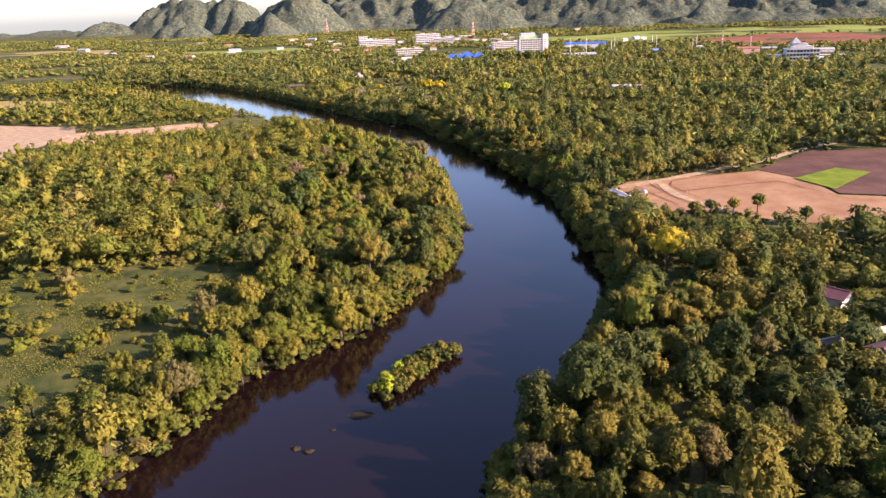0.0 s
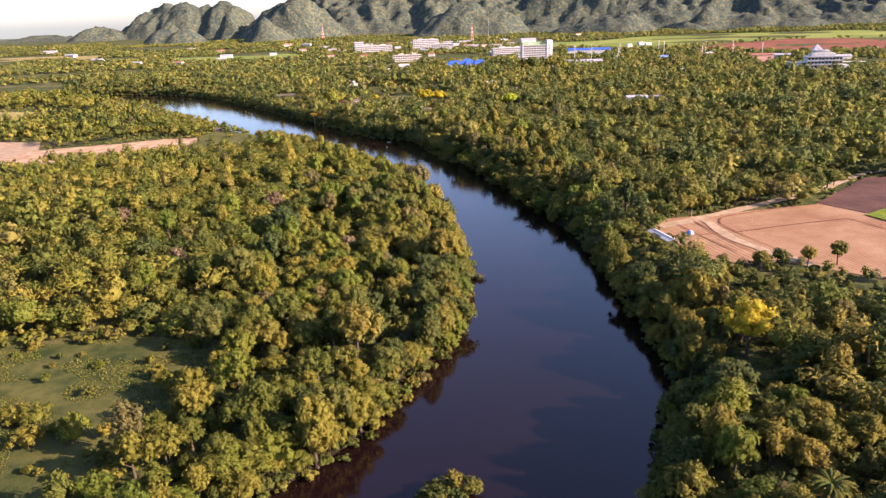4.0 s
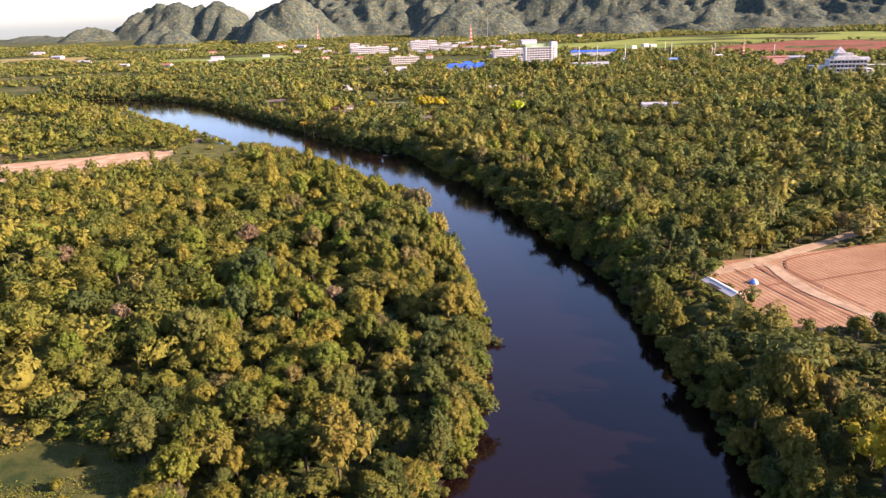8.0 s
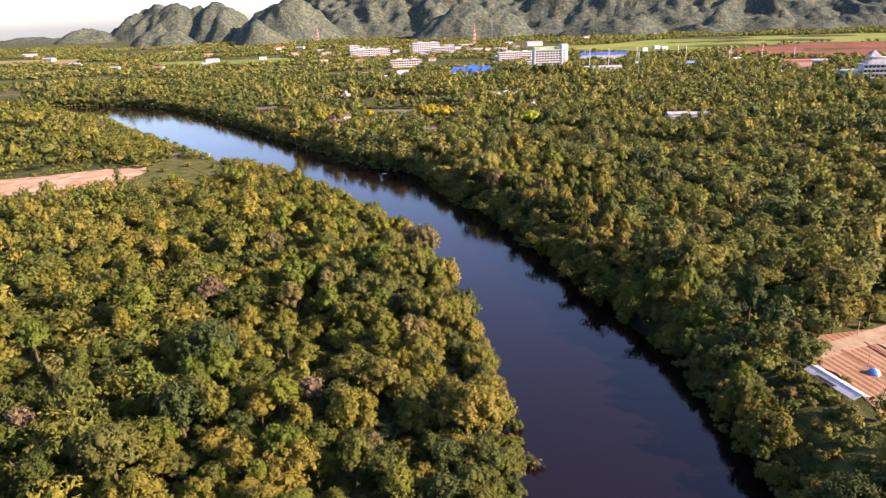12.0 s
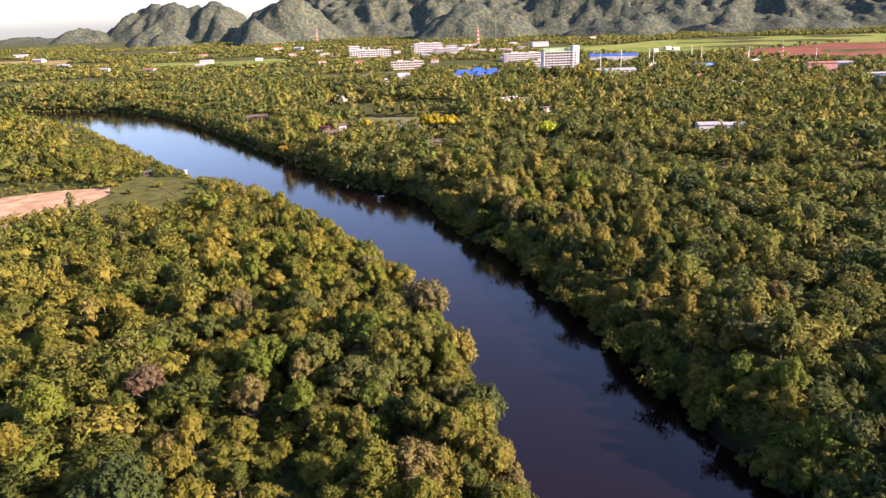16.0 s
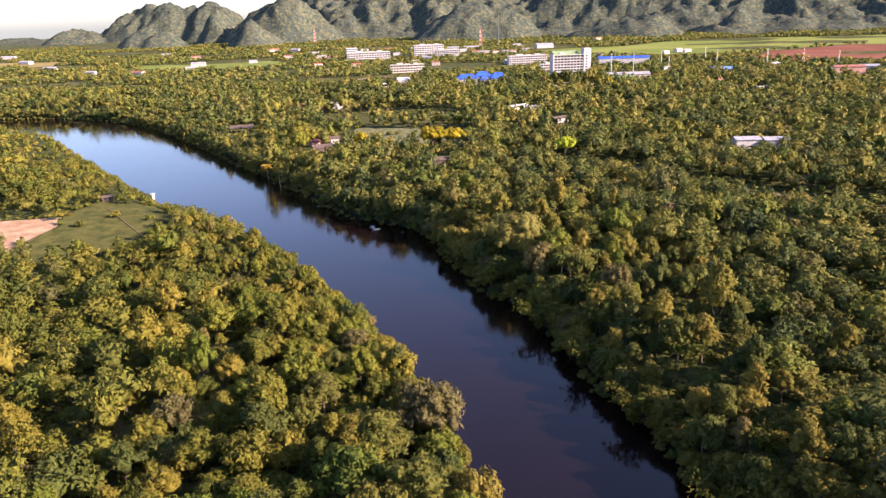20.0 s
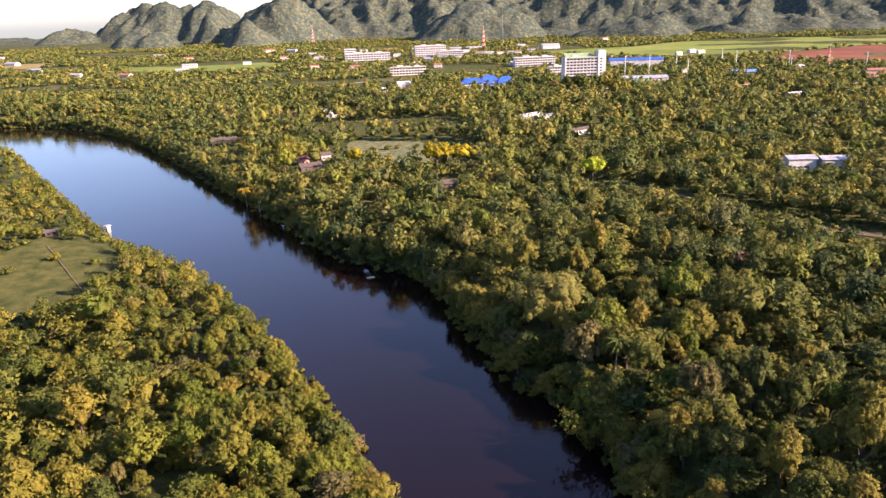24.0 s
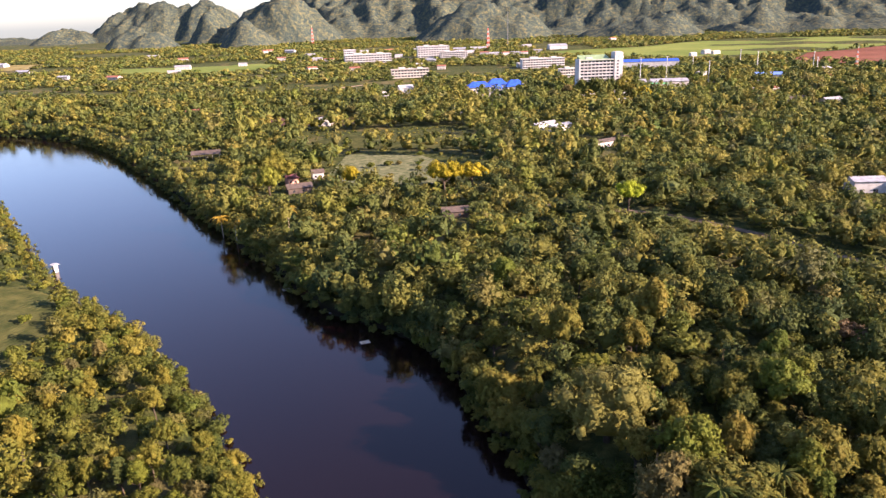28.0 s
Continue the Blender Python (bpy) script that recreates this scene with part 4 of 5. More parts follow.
gable_house("white_warehouse", 355, 2252, 5, 44, 24, 9, M_WROOF, M_WHITE, "white warehouse at the edge of the meadow", 0.3)
gable_house("blue_warehouse", 400, 1690, -8, 92, 26, 9, M_BLUE, M_WHITE, "long warehouse with a blue sheet roof", 0.22)
gable_house("grey_warehouse", 274, 1392, -4, 46, 18, 8, M_WROOF, M_GREYW, "warehouse with a pale grey sheet roof", 0.3, clear=0.9)
gable_house("pale_warehouse", 325, 1384, -4, 46, 18, 8, M_WROOF, M_GREYW, "warehouse with a dull pinkish-white roof", 0.3, clear=0.9)
gable_house("green_canopy_shed", 304, 1366, -4, 26, 9, 7, M_GREENP, M_WHITE, "open shed with a bright green canopy", 0.2, open_sides=True)
gable_house("blue_house", 474, 1424, -10, 34, 16, 8, M_BLUE2, M_WHITE, "white house with a faded blue roof", 0.35)
gable_house("salmon_house", 622, 1345, -12, 40, 18, 12, M_ORANGE, M_PINKW, "salmon-coloured house with red trim beside red soil", 0.2, windows=4)
gable_house("chalet", -10, 1408, 15, 18, 12, 10, M_WHITE, M_WHITE, "small white house with a stepped pale roof", 0.5)
gable_house("kiosk", 30, 1366, 0, 10, 9, 5, M_WROOF, M_GREYW, "small grey-roofed house beside a lane", 0.4)
gable_house("long_house", 112, 1088, 38, 26, 9, 5, M_WROOF, M_GREYW, "long house with a pale sheet roof among trees", 0.3)
gable_house("long_house", 124, 1080, 38, 24, 8, 4.5, M_WROOF, M_GREYW, "long house with a pale sheet roof among trees", 0.3)
gable_house("farm_house", 138, 992, 30, 20, 8, 4.0, M_BROWN, M_GREYW, "long low farm house with a rusty sheet roof", 0.3)
gable_house("farm_house", 154, 1004, 30, 14, 7, 4.0, M_LANE, M_GREYW, "low farm house with pale dusty roof", 0.3)
gable_house("low_barn", 238, 832, -4, 17, 11, 6.5, M_WROOF, M_WHITE, "white low barn with pale sheet roof in the scrub", 0.25)
gable_house("low_barn", 257, 828, -4, 17, 11, 6.5, M_WROOF, M_WHITE, "white low barn with pale sheet roof in the scrub", 0.25)
gable_house("pavilion", -158, 1010, 10, 20, 11, 4.5, M_BROWN, M_GREYW, "open pavilion with a dark rusty roof by the river", 0.35, open_sides=True)
gable_house("red_house", -78, 908, 30, 7, 5.5, 4.2, M_RED, M_PINKW, "small house with a dull red roof under trees", 0.5)
gable_house("brown_house", -70, 884, 20, 14, 9, 3.4, M_BROWN, M_BROWN, "farm house with a dark rusty roof under trees", 0.35)
gable_house("white_house", -64, 924, 15, 7, 5.5, 4.2, M_BROWN, M_WHITE, "small white house with a brown roof", 0.5)
gable_house("rusty_barn", 18, 818, 8, 13, 8, 3.4, M_BROWN, M_BROWN, "barn with a dark rusty roof sunk in shrubs", 0.35)
gable_house("red_roofed_house", 130, 215, -52, 15, 8, 4.2, M_RED, M_GREYW, "house with a dark red tiled roof among trees", 0.4, clear=0.9)
gable_house("red_roofed_house", 129, 174, 20, 15, 11, 4.2, M_RED, M_GREYW, "house with a dull red tiled roof behind a garden wall", 0.4, clear=0.9)
gable_house("field_hut", -185, 762, 25, 6, 4, 2.4, M_BROWN, M_BROWN, "small hut with a rusty brown roof at the field edge", 0.3)
gable_house("river_pump_house", -166, 783, -40, 2.0, 1.8, 4.4, M_WHITE, M_WHITE, "narrow white pump house on the river bank", 0.15, windows=1)
for k, (x, y, w, roof) in enumerate(((-540, 1815, 40, M_ORANGE), (-650, 1860, 30, M_WROOF), (-472, 2002, 44, M_WROOF), (-460, 1905, 36, M_WROOF), (-402, 2560, 46, M_ORANGE), (-330, 2500, 40, M_WROOF), (-700, 2500, 50, M_WROOF),
                                     (-250, 2300, 36, M_WROOF), (-120, 2350, 30, M_WROOF), (-60, 2420, 36, M_ORANGE), (20, 2380, 40, M_WROOF), (120, 2300, 44, M_WROOF), (170, 2340, 60, M_WROOF), (300, 2380, 36, M_WROOF),
                                     (575, 2560, 30, M_ORANGE), (700, 1420, 40, M_WROOF), (760, 1330, 44, M_WROOF), (820, 1120, 40, M_WROOF), (420, 1180, 30, M_WROOF), (540, 1250, 36, M_WROOF), (-1000, 2300, 50, M_WROOF),
                                     (-820, 2050, 44, M_WROOF), (-1200, 2600, 60, M_WROOF), (-560, 2300, 36, M_ORANGE), (-190, 1870, 26, M_ORANGE), (40, 1960, 30, M_WROOF))):
    w *= 0.68
    gable_house("town_house", x, y, 12 * (k % 5) - 20, w, w * 0.5, 4 + k % 3, roof, M_CONC if k % 2 else M_GREYW, "white-walled town house with a tiled roof" if roof is M_ORANGE else "white-walled town house with a pale sheet roof", 0.35)


# a row of low houses at the far side of the town
for k, (x, y, w, roof) in enumerate(((88, 2190, 16, M_ORANGE), (112, 2204, 20, M_WROOF), (140, 2206, 18, M_WROOF), (166, 2140, 20, M_ORANGE), (186, 2124, 22, M_WROOF), (210, 2106, 18, M_ORANGE), (232, 2110, 22, M_WROOF), (250, 2096, 16, M_ORANGE),
                                     (-30, 2160, 18, M_WROOF), (-180, 2080, 20, M_ORANGE), (-210, 2120, 22, M_WROOF), (-240, 1268, 17, M_ORANGE), (290, 2150, 20, M_WROOF), (-300, 2180, 20, M_ORANGE), (-360, 2050, 18, M_WROOF))):
    gable_house("row_house", x, y, 8 * (k % 3) - 6, w, w * 0.5, 5.5 + k % 2, roof, M_WHITE, "low white house with a tiled orange roof" if roof is M_ORANGE else "low white house with a pale flat-pitched roof", 0.3)

# small houses half hidden between the trees of the town
tr = np.random.default_rng(44)
for k in range(26):
    x, y = tr.uniform(-120, 620), tr.uniform(1130, 2000)
    w = tr.uniform(11, 20)
    near = LOW[:]
    gable_house("village_house", x, y, tr.uniform(-40, 40), w, w * 0.55, tr.uniform(4.5, 7), (M_WROOF, M_BROWN, M_WROOF, M_ORANGE, M_GREYW)[k % 5], M_GREYW if k % 2 else M_CONC,
                ("small house with a pale sheet roof among trees", "small house with a rusty roof among trees", "small house with a pale sheet roof among trees", "small house with an orange roof among trees", "small house with a dusty grey roof among trees")[k % 5], 0.35, windows=1)
    LOW[:] = near + [(x, y, 24.0, w / 2)]


# garden wall beside the red roofs
def garden_wall():
    a, b = Vector((113, 185.5, 0)), Vector((176, 203, 0))
    z = ground_at(130, 190)
    e = empty("garden_wall", a.x, a.y, z, math.degrees(math.atan2(b.y - a.y, b.x - a.x)), "pale concrete garden wall with a coping", "wall")
    L = (b - a).length
    n = 12
    for k in range(n):
        part("panel", boxes((L * k / n + 0.15, L * (k + 1) / n - 0.15, -0.09, 0.09, -0.5, 2.0)), M_CONC, e)
        part("pier", boxes((L * k / n - 0.15, L * k / n + 0.15, -0.16, 0.16, -0.5, 2.2)), M_CONC, e)
    part("coping", boxes((-0.2, L, -0.2, 0.2, 2.2, 2.32)), M_GREYW, e)
    for t in np.linspace(0, 1, 8):
        p = a.lerp(b, t)
        footprint(p.x, p.y, 4)


garden_wall()


def greenhouse():
    x, y = 104.8, 358.0
    for k in (-7, -3, 1, 5, 8):
        footprint(x + 0.21 * k, y - 0.98 * k, 4.0)
    LOW.append((x, y, 40.0, 9.0))
    for fx, fy, fr in ((214, 352, 14), (208, 362, 10), (206, 376, 8), (222, 346, 10), (112, 350, 5), (119, 342, 5)):
        footprint(fx, fy, fr)
    e = empty("sheet_roofed_shed", x, y, ground_at(x, y), -78.0, "long low shed with a white sheet roof, torn in places", "shed")
    L, W = 17.0, 5.0
    for s in (-1, 1):
        n = 12
        for k in range(n):
            bm = bmesh.new()
            x0, x1 = -L / 2 + L * k / n, -L / 2 + L * (k + 1) / n - 0.03
            sag = 0.05 * math.sin(k * 2.1)
            c = [(x0, s * W / 2, 2.2 + sag), (x1, s * W / 2, 2.2 - sag), (x1, 0, 3.1), (x0, 0, 3.1)]
            lo = [bm.verts.new(p) for p in c]
            hi = [bm.verts.new((p[0], p[1], p[2] + 0.07)) for p in c]
            bm.faces.new(hi); bm.faces.new(lo[::-1])
            for j in range(4):
                bm.faces.new((lo[j], lo[(j + 1) % 4], hi[(j + 1) % 4], hi[j]))
            bmesh.ops.recalc_face_normals(bm, faces=bm.faces[:])
            part("roof_sheet", bm, M_WHITE, e)
    part("ridge_cap", boxes((-L / 2, L / 2, -0.2, 0.2, 3.12, 3.24)), M_WROOF, e)
    bm = bmesh.new()
    vs = [bm.verts.new(p) for p in ((-4.6, -2.6, 2.42), (1.6, -2.65, 2.41), (2.2, -1.7, 2.70), (-4.0, -1.8, 2.67))]
    bm.faces.new(vs)
    bmesh.ops.extrude_face_region(bm, geom=bm.faces[:])
    part("patched_sheet", bm, M_BROWN, e, "dark torn roof patch")
    for k in range(6):
        for s in (-1, 1):
            part("post", boxes((-L / 2 + 0.3 + k * 3.2, -L / 2 + 0.45 + k * 3.2, s * 2.1 - 0.07, s * 2.1 + 0.07, -0.4, 2.2)), M_BARK, e)
    e = empty("dome_tent", 119.3, 364.5, ground_at(119.3, 364.5), 0, "small blue and white dome tent beside the field", "tent")
    for a0, mat, nm in ((0, M_TANK, "blue_panel"), (1, M_WHITE, "white_panel")):
        bm = bmesh.new()
        bmesh.ops.create_uvsphere(bm, u_segments=16, v_segments=8, radius=1.7)
        bmesh.ops.delete(bm, geom=[v for v in bm.verts if v.co.z < -0.1 or (v.co.x * (1 if a0 else -1) < -0.01)], context="VERTS")
        bmesh.ops.solidify(bm, geom=bm.faces[:], thickness=0.05)
        part(nm, bm, mat, e)
    for k, (px, py) in enumerate(((119, 367), (137, 352), (150, 372), (128, 386), (166, 330))):
        e = empty("field_pole", px, py, ground_at(px, py), 0, "thin pale wooden pole standing in the field", "pole")
        part("pole", tube(bmesh.new(), [(0, 0, -0.4), (0.05, 0, 2.5), (0.1, 0.05, 5.2)], [0.11, 0.1, 0.07]), M_PALEBARK, e)


greenhouse()


def lattice_mast(name, x, y, height, base, label, red=True):
    """A four-legged lattice mast in painted bays."""
    e = empty(name, x, y, ground_at(x, y), 20, label, "mast")
    n = 9
    for k in range(n):
        z0, z1 = height * k / n, height * (k + 1) / n
        w0, w1 = base * (1 - 0.82 * k / n), base * (1 - 0.82 * (k + 1) / n)
        bm = bmesh.new()
        c0 = [(sx * w0 / 2, sy * w0 / 2, z0) for sx, sy in ((-1, -1), (1, -1), (1, 1), (-1, 1))]
        c1 = [(sx * w1 / 2, sy * w1 / 2, z1) for sx, sy in ((-1, -1), (1, -1), (1, 1), (-1, 1))]
        rr = base * 0.04
        for j in range(4):
            tube(bm, [c0[j], c1[j]], [rr, rr], 4)
            tube(bm, [c0[j], c1[(j + 1) % 4]], [rr * 0.7, rr * 0.7], 4)
            tube(bm, [c0[(j + 1) % 4], c1[j]], [rr * 0.7, rr * 0.7], 4)
            tube(bm, [c1[j], c1[(j + 1) % 4]], [rr * 0.7, rr * 0.7], 4)
        part("bay", bm, (M_REDP if k % 2 == 0 else M_WHITE) if red else M_GREYP, e)
    part("antenna", tube(bmesh.new(), [(0, 0, height), (0, 0, height + 6)], [0.3, 0.15], 5), M_STEEL, e)


lattice_mast("radio_mast", 201, 2390, 50, 8, "red and white painted lattice radio mast")
lattice_mast("steel_mast", 252, 2385, 84, 2.0, "tall thin grey lattice mast", False)
lattice_mast("radio_mast", -333, 3000, 52, 8, "red and white painted lattice radio mast")
lattice_mast("radio_mast", 640, 1500, 30, 4, "rusty red lattice mast behind trees")
for x, y, top in ((348, 1458, 43.6), (380, 1392, 40.2), (523, 1560, 40.0), (570, 1478, 34.2), (325, 1500, 41), (610, 1560, 37), (455, 1640, 36), (700, 1500, 34), (560, 1700, 36)):
    z = ground_at(x, y)
    e = empty("light_mast", x, y, z, 0, "tall pale steel floodlight mast", "lamp post", "floodlight masts")
    part("pole", tube(bmesh.new(), [(0, 0, -0.5), (0, 0, (top - z) * 0.5), (0, 0, top - z)], [0.75, 0.62, 0.45], 8), M_STEEL, e)
    part("lamp_head", boxes((-1.4, 1.4, -0.5, 0.5, top - z - 0.9, top - z - 0.1), bevel=0.1), M_WHITE, e)


# river things: rocks, a mud bank, rafts
def rock(name, x, y, sx, sy, sz, seed, label):
    bm = bmesh.new()
    bmesh.ops.create_icosphere(bm, subdivisions=3, radius=1.0)
    for v in bm.verts:
        k = 1 + 0.35 * noise.noise(v.co * 1.4 + Vector((seed, 0, 0))) + 0.12 * noise.noise(v.co * 4 + Vector((0, seed, 0)))
        v.co = Vector((v.co.x * sx * k, v.co.y * sy * k, v.co.z * sz * k))
    me = bpy.data.meshes.new(name)
    bm.to_mesh(me)
    bm.free()
    me.materials.append(M_ROCK)
    o = tagged(new(name, me), label, "rock")
    o.location = (x, y, 0.0)


rock("rock", -32.6, 162.2, 1.3, 1.0, 0.6, 1.0, "small brown rock just above the water")
rock("rock", -29.2, 160.8, 1.5, 0.9, 0.55, 5.0, "low brown rock lying in the water")
rock("mud_bank", -17.0, 176.5, 3.6, 2.2, 0.32, 9.0, "low mud and grass bank at the island tip")
rock("rock", -24, 170, 0.9, 0.6, 0.25, 3.0, "submerged brown rock near the island")


def raft(x, y, rz, label):
    e = empty("raft", x, y, 0.05, rz, label, "raft")
    for k in range(6):
        part("plank", boxes((-1.6, 1.6, -1.0 + k * 0.36, -0.68 + k * 0.36, 0.1, 0.2)), M_PALEBARK, e)
    for s in (-0.7, 0.9):
        part("float", tube(bmesh.new(), [(-1.7, s, 0), (1.7, s, 0)], [0.22, 0.22], 8), M_WROOF, e)


raft(-56, 747, 35, "small wooden raft moored under the bank")
raft(-20.5, 693, 20, "small pale raft afloat beside the bank")


# ---- trees that stand out ----
def single_tree(x, y, s, kind, mat, label, name="tree", variant=0, lift=1.25, flat=1.0, bark=None):
    FOOT.append((x, y, s * (0.86 if s > 9.5 else 0.75)))
    if y > 700 and mat is not M_GREEN and s > 4:
        LOW.append((x, y, 22.0, s))
    r = np.random.default_rng(int(abs(x) * 7 + abs(y)))
    nl, w, h, top, _ = KINDS[kind]
    size = min(0.088, 0.42 / s)
    v, q, nv = crown(r, nl + 8, int(46 / size * max(1.0, s / 5)) if s > 4 else int(36 / size), size, w, h * flat, top)
    e = new(name)
    e.matrix_basis = Matrix.LocRotScale((x, y, ground_at(x, y)), Euler((0, 0, r.uniform(0, 6))), (s, s, s))
    tagged(e, label, "tree")
    c = put("crown", quads_mesh("crown", v, q, mat, normals=nv), e)
    c.location = (0, 0, lift)
    put("trunk", trunk_mesh("trunk", r, lift + 0.3, 0.07, 5, bark), e)


single_tree(91.8, 251, 7.2, "spreading_tree", M_YELLOW, "large tree in bright yellow leaf", "yellow_tree", lift=1.4, flat=1.1)
single_tree(15, 862, 10.5, "spreading_tree", M_YELLOW, "wide golden yellow tree above the scrub", "yellow_tree", flat=0.8, lift=1.25)
single_tree(31, 867, 9, "spreading_tree", M_YELLOW, "wide golden yellow tree above the scrub", "yellow_tree", flat=0.8, lift=1.25)
single_tree(-40, 890, 6.5, "broadleaf_tree", M_YELLOW, "golden tree standing by the vegetable plot", "yellow_tree", lift=1.1)
single_tree(101, 800, 6.6, "spreading_tree", M_LIME, "bright lime green round tree", "lime_tree", lift=1.8, flat=1.15)
single_tree(41, 614, 11.5, "spreading_tree", M_OLIVE, "very large domed tree above the river bank", "rain_tree", lift=0.72, flat=1.15)
single_tree(-85, 873, 8, "broadleaf_tree", M_GOLD, "tall olive tree standing above the bank scrub", "rain_tree", lift=1.25)
single_tree(-86, 906, 10, "spreading_tree", M_GOLD, "large olive tree beside the red-roofed house", "rain_tree", lift=0.95)
single_tree(-92, 930, 9, "broadleaf_tree", M_GOLD, "large olive tree beside the red-roofed house", "rain_tree", lift=1.0)
single_tree(-145, 421, 5, "broadleaf_tree", M_PINK, "half-bare tree with dry pinkish leaves", "dry_tree", lift=1.6)
single_tree(-73, 438, 6.0, "young_tree", M_PINK, "half-bare tree with dry pinkish leaves", "dry_tree", lift=1.55, bark=M_PALEBARK)
single_tree(120, 653, 5, "spreading_tree", M_PINK, "pale greyish flowering tree in the scrub", "dry_tree", lift=1.2)
single_tree(-30, 370, 4, "broadleaf_tree", M_PINK, "dry brownish tree among green crowns", "dry_tree", lift=1.6)
single_tree(-100, 360, 4, "broadleaf_tree", M_PINK, "dry brownish tree among green crowns", "dry_tree", lift=1.6)
for k, (x, y) in enumerate(((136, 319.5), (146, 318), (158, 319), (128, 318), (170, 299))):
    single_tree(x, y, 3.2 + 0.4 * (k % 3), "broadleaf_tree", M_GREEN, "small dark tree at the field edge", "field_tree", lift=1.5)
for k, (x, y, s) in enumerate(((-66, 214, 5.0), (-58, 206, 4.4), (-50, 208, 4.2), (-74, 196, 4.0), (-40, 222, 4.6), (-30, 232, 5.0))):
    single_tree(x, y, s, "slender_tree", M_GOLD, "tall sunlit tree on the edge of the clearing", "poplar_tree", lift=1.55)
for k in range(20):
    u, w = -17 + 34 * k / 19, (-2.9, 3.0, 0.2)[k % 3]
    c, sn = math.cos(radians(52)), math.sin(radians(52))
    single_tree(-2 + u * c - w * sn, 199 + u * sn + w * c, (3.6, 2.8, 3.9, 3.2)[k % 4] * (0.75 if k in (0, 19) else 1.0), "slender_tree" if k % 5 == 2 else ("bushy_tree" if k % 2 else "shrub"), M_LIME if k in (2, 7) else M_GREEN,
                "leafy bush on the river island", "island_bush", lift=0.5)


def palm(x, y, h, s, label, dry=False):
    FOOT.append((x, y, 1.4))
    e = empty("palm_tree", x, y, ground_at(x, y), (x * 13) % 360, label, "palm tree", "palms")
    part("trunk", tube(bmesh.new(), [(0, 0, -0.4), (0.25, 0.1, h * 0.5), (0.5, 0.1, h)], [0.3, 0.2, 0.16], 7), M_PALEBARK, e)
    me = None
    n = 24
    for k in range(n):
        if me is None or k == 12:
            bm = bmesh.new()
            up = 0.75 if k == 0 else 0.15
            prev = None
            for j in range(7):
                u = j / 6
                p = Vector((u * s * (1 - 0.18 * u), 0, s * (up * u - (0.55 + 0.25 * up) * u * u)))
                w = s * 0.085 * math.sin(math.pi * min(0.95, 0.12 + 0.85 * u))
                ring = [bm.verts.new(p + Vector((0, -w, -w * 0.5))), bm.verts.new(p), bm.verts.new(p + Vector((0, w, -w * 0.5)))]
                if prev:
                    bm.faces.new((prev[0], ring[0], ring[1], prev[1]))
                    bm.faces.new((prev[1], ring[1], ring[2], prev[2]))
                prev = ring
            me = bpy.data.meshes.new("frond")
            bm.to_mesh(me)
            bm.free()
            me.materials.append(M_GOLDPALM if dry else M_PALM)
        o = put("frond", me, e)
        o.matrix_basis = pose(0.5, 0.1, h, 0, 0, k * 137.5)


for x, y in ((-91, 813), (-63, 804), (-101, 826)):
    FOOT.append((x - 1, y - 4, 4.5))
    palm(x, y, 11, 6, "palm with drooping golden fronds turning dry", True)
for x, y, h, s in ((-167, 1087, 11, 5), (-146, 1058, 11, 5.5), (172, 1043, 10, 5), (68, 587, 9, 5.5), (49, 603, 8, 5.5), (54, 520, 9, 6), (53, 582, 11, 5.5), (66, 480, 8, 6),
                   (82, 405, 9, 5), (58, 545, 9, 5.5), (88, 470, 9, 5), (-96, 858, 9, 4.5), (120, 240, 9, 5), (100, 190, 8, 5), (76, 184, 8, 5.5), (14, 664, 9, 5)):
    palm(x, y, h, s, "palm with arching yellow-green fronds above the scrub")


def bamboo(x, y, s, label):
    """A clump of arching bamboo: feathery stems that lean out and hang over."""
    FOOT.append((x, y, s * 0.5))
    r = np.random.default_rng(int(abs(x * 3 + y)))
    e = empty("bamboo_clump", x, y, ground_at(x, y), r.uniform(0, 360), label, "bamboo", "bamboo along the bank")
    for k in range(11):
        h, lean = s * r.uniform(0.8, 1.15), r.uniform(0.25, 0.65)
        u = np.linspace(0, 1, 14)
        px, pz = h * lean * u ** 2 * 1.1, h * (u * 1.25 - 0.45 * u ** 3)
        pts, nor = [], []
        for a, b, t in zip(px[3:], pz[3:], u[3:]):
            m = 10
            p = np.stack([np.full(m, a), np.zeros(m), np.full(m, b)], 1) + r.normal(0, 0.55 + 0.35 * t, (m, 3)) * [1, 1, 0.7]
            pts.append(p)
            nor.append(np.tile([0.3, 0, 0.6], (m, 1)) + r.normal(0, 0.4, (m, 3)))
        v, q, nv = leaves(np.vstack(pts), np.vstack(nor), 0.55, r)
        stem = part("stem", tube(bmesh.new(), [(a, 0, b) for a, b in zip(px[::3], pz[::3])], list(np.linspace(0.12, 0.03, len(px[::3]))), 5), M_PALM, e)
        stem.matrix_basis = pose(0, 0, -0.2, 0, 0, k * 32.7)
        tagged(put("plume", quads_mesh("plume", v, q, M_PALM), stem), kind="stuff")


for x, y, s in ((62, 462, 11), (55, 498, 12), (49, 530, 11), (41, 560, 12), (76, 420, 10), (66, 440, 12), (36, 596, 10), (76, 470, 9), (74, 510, 10), (60, 560, 10), (84, 350, 10), (90, 205, 9)):
    bamboo(x, y, s, "arching bamboo clump with feathery plumes on the bank")


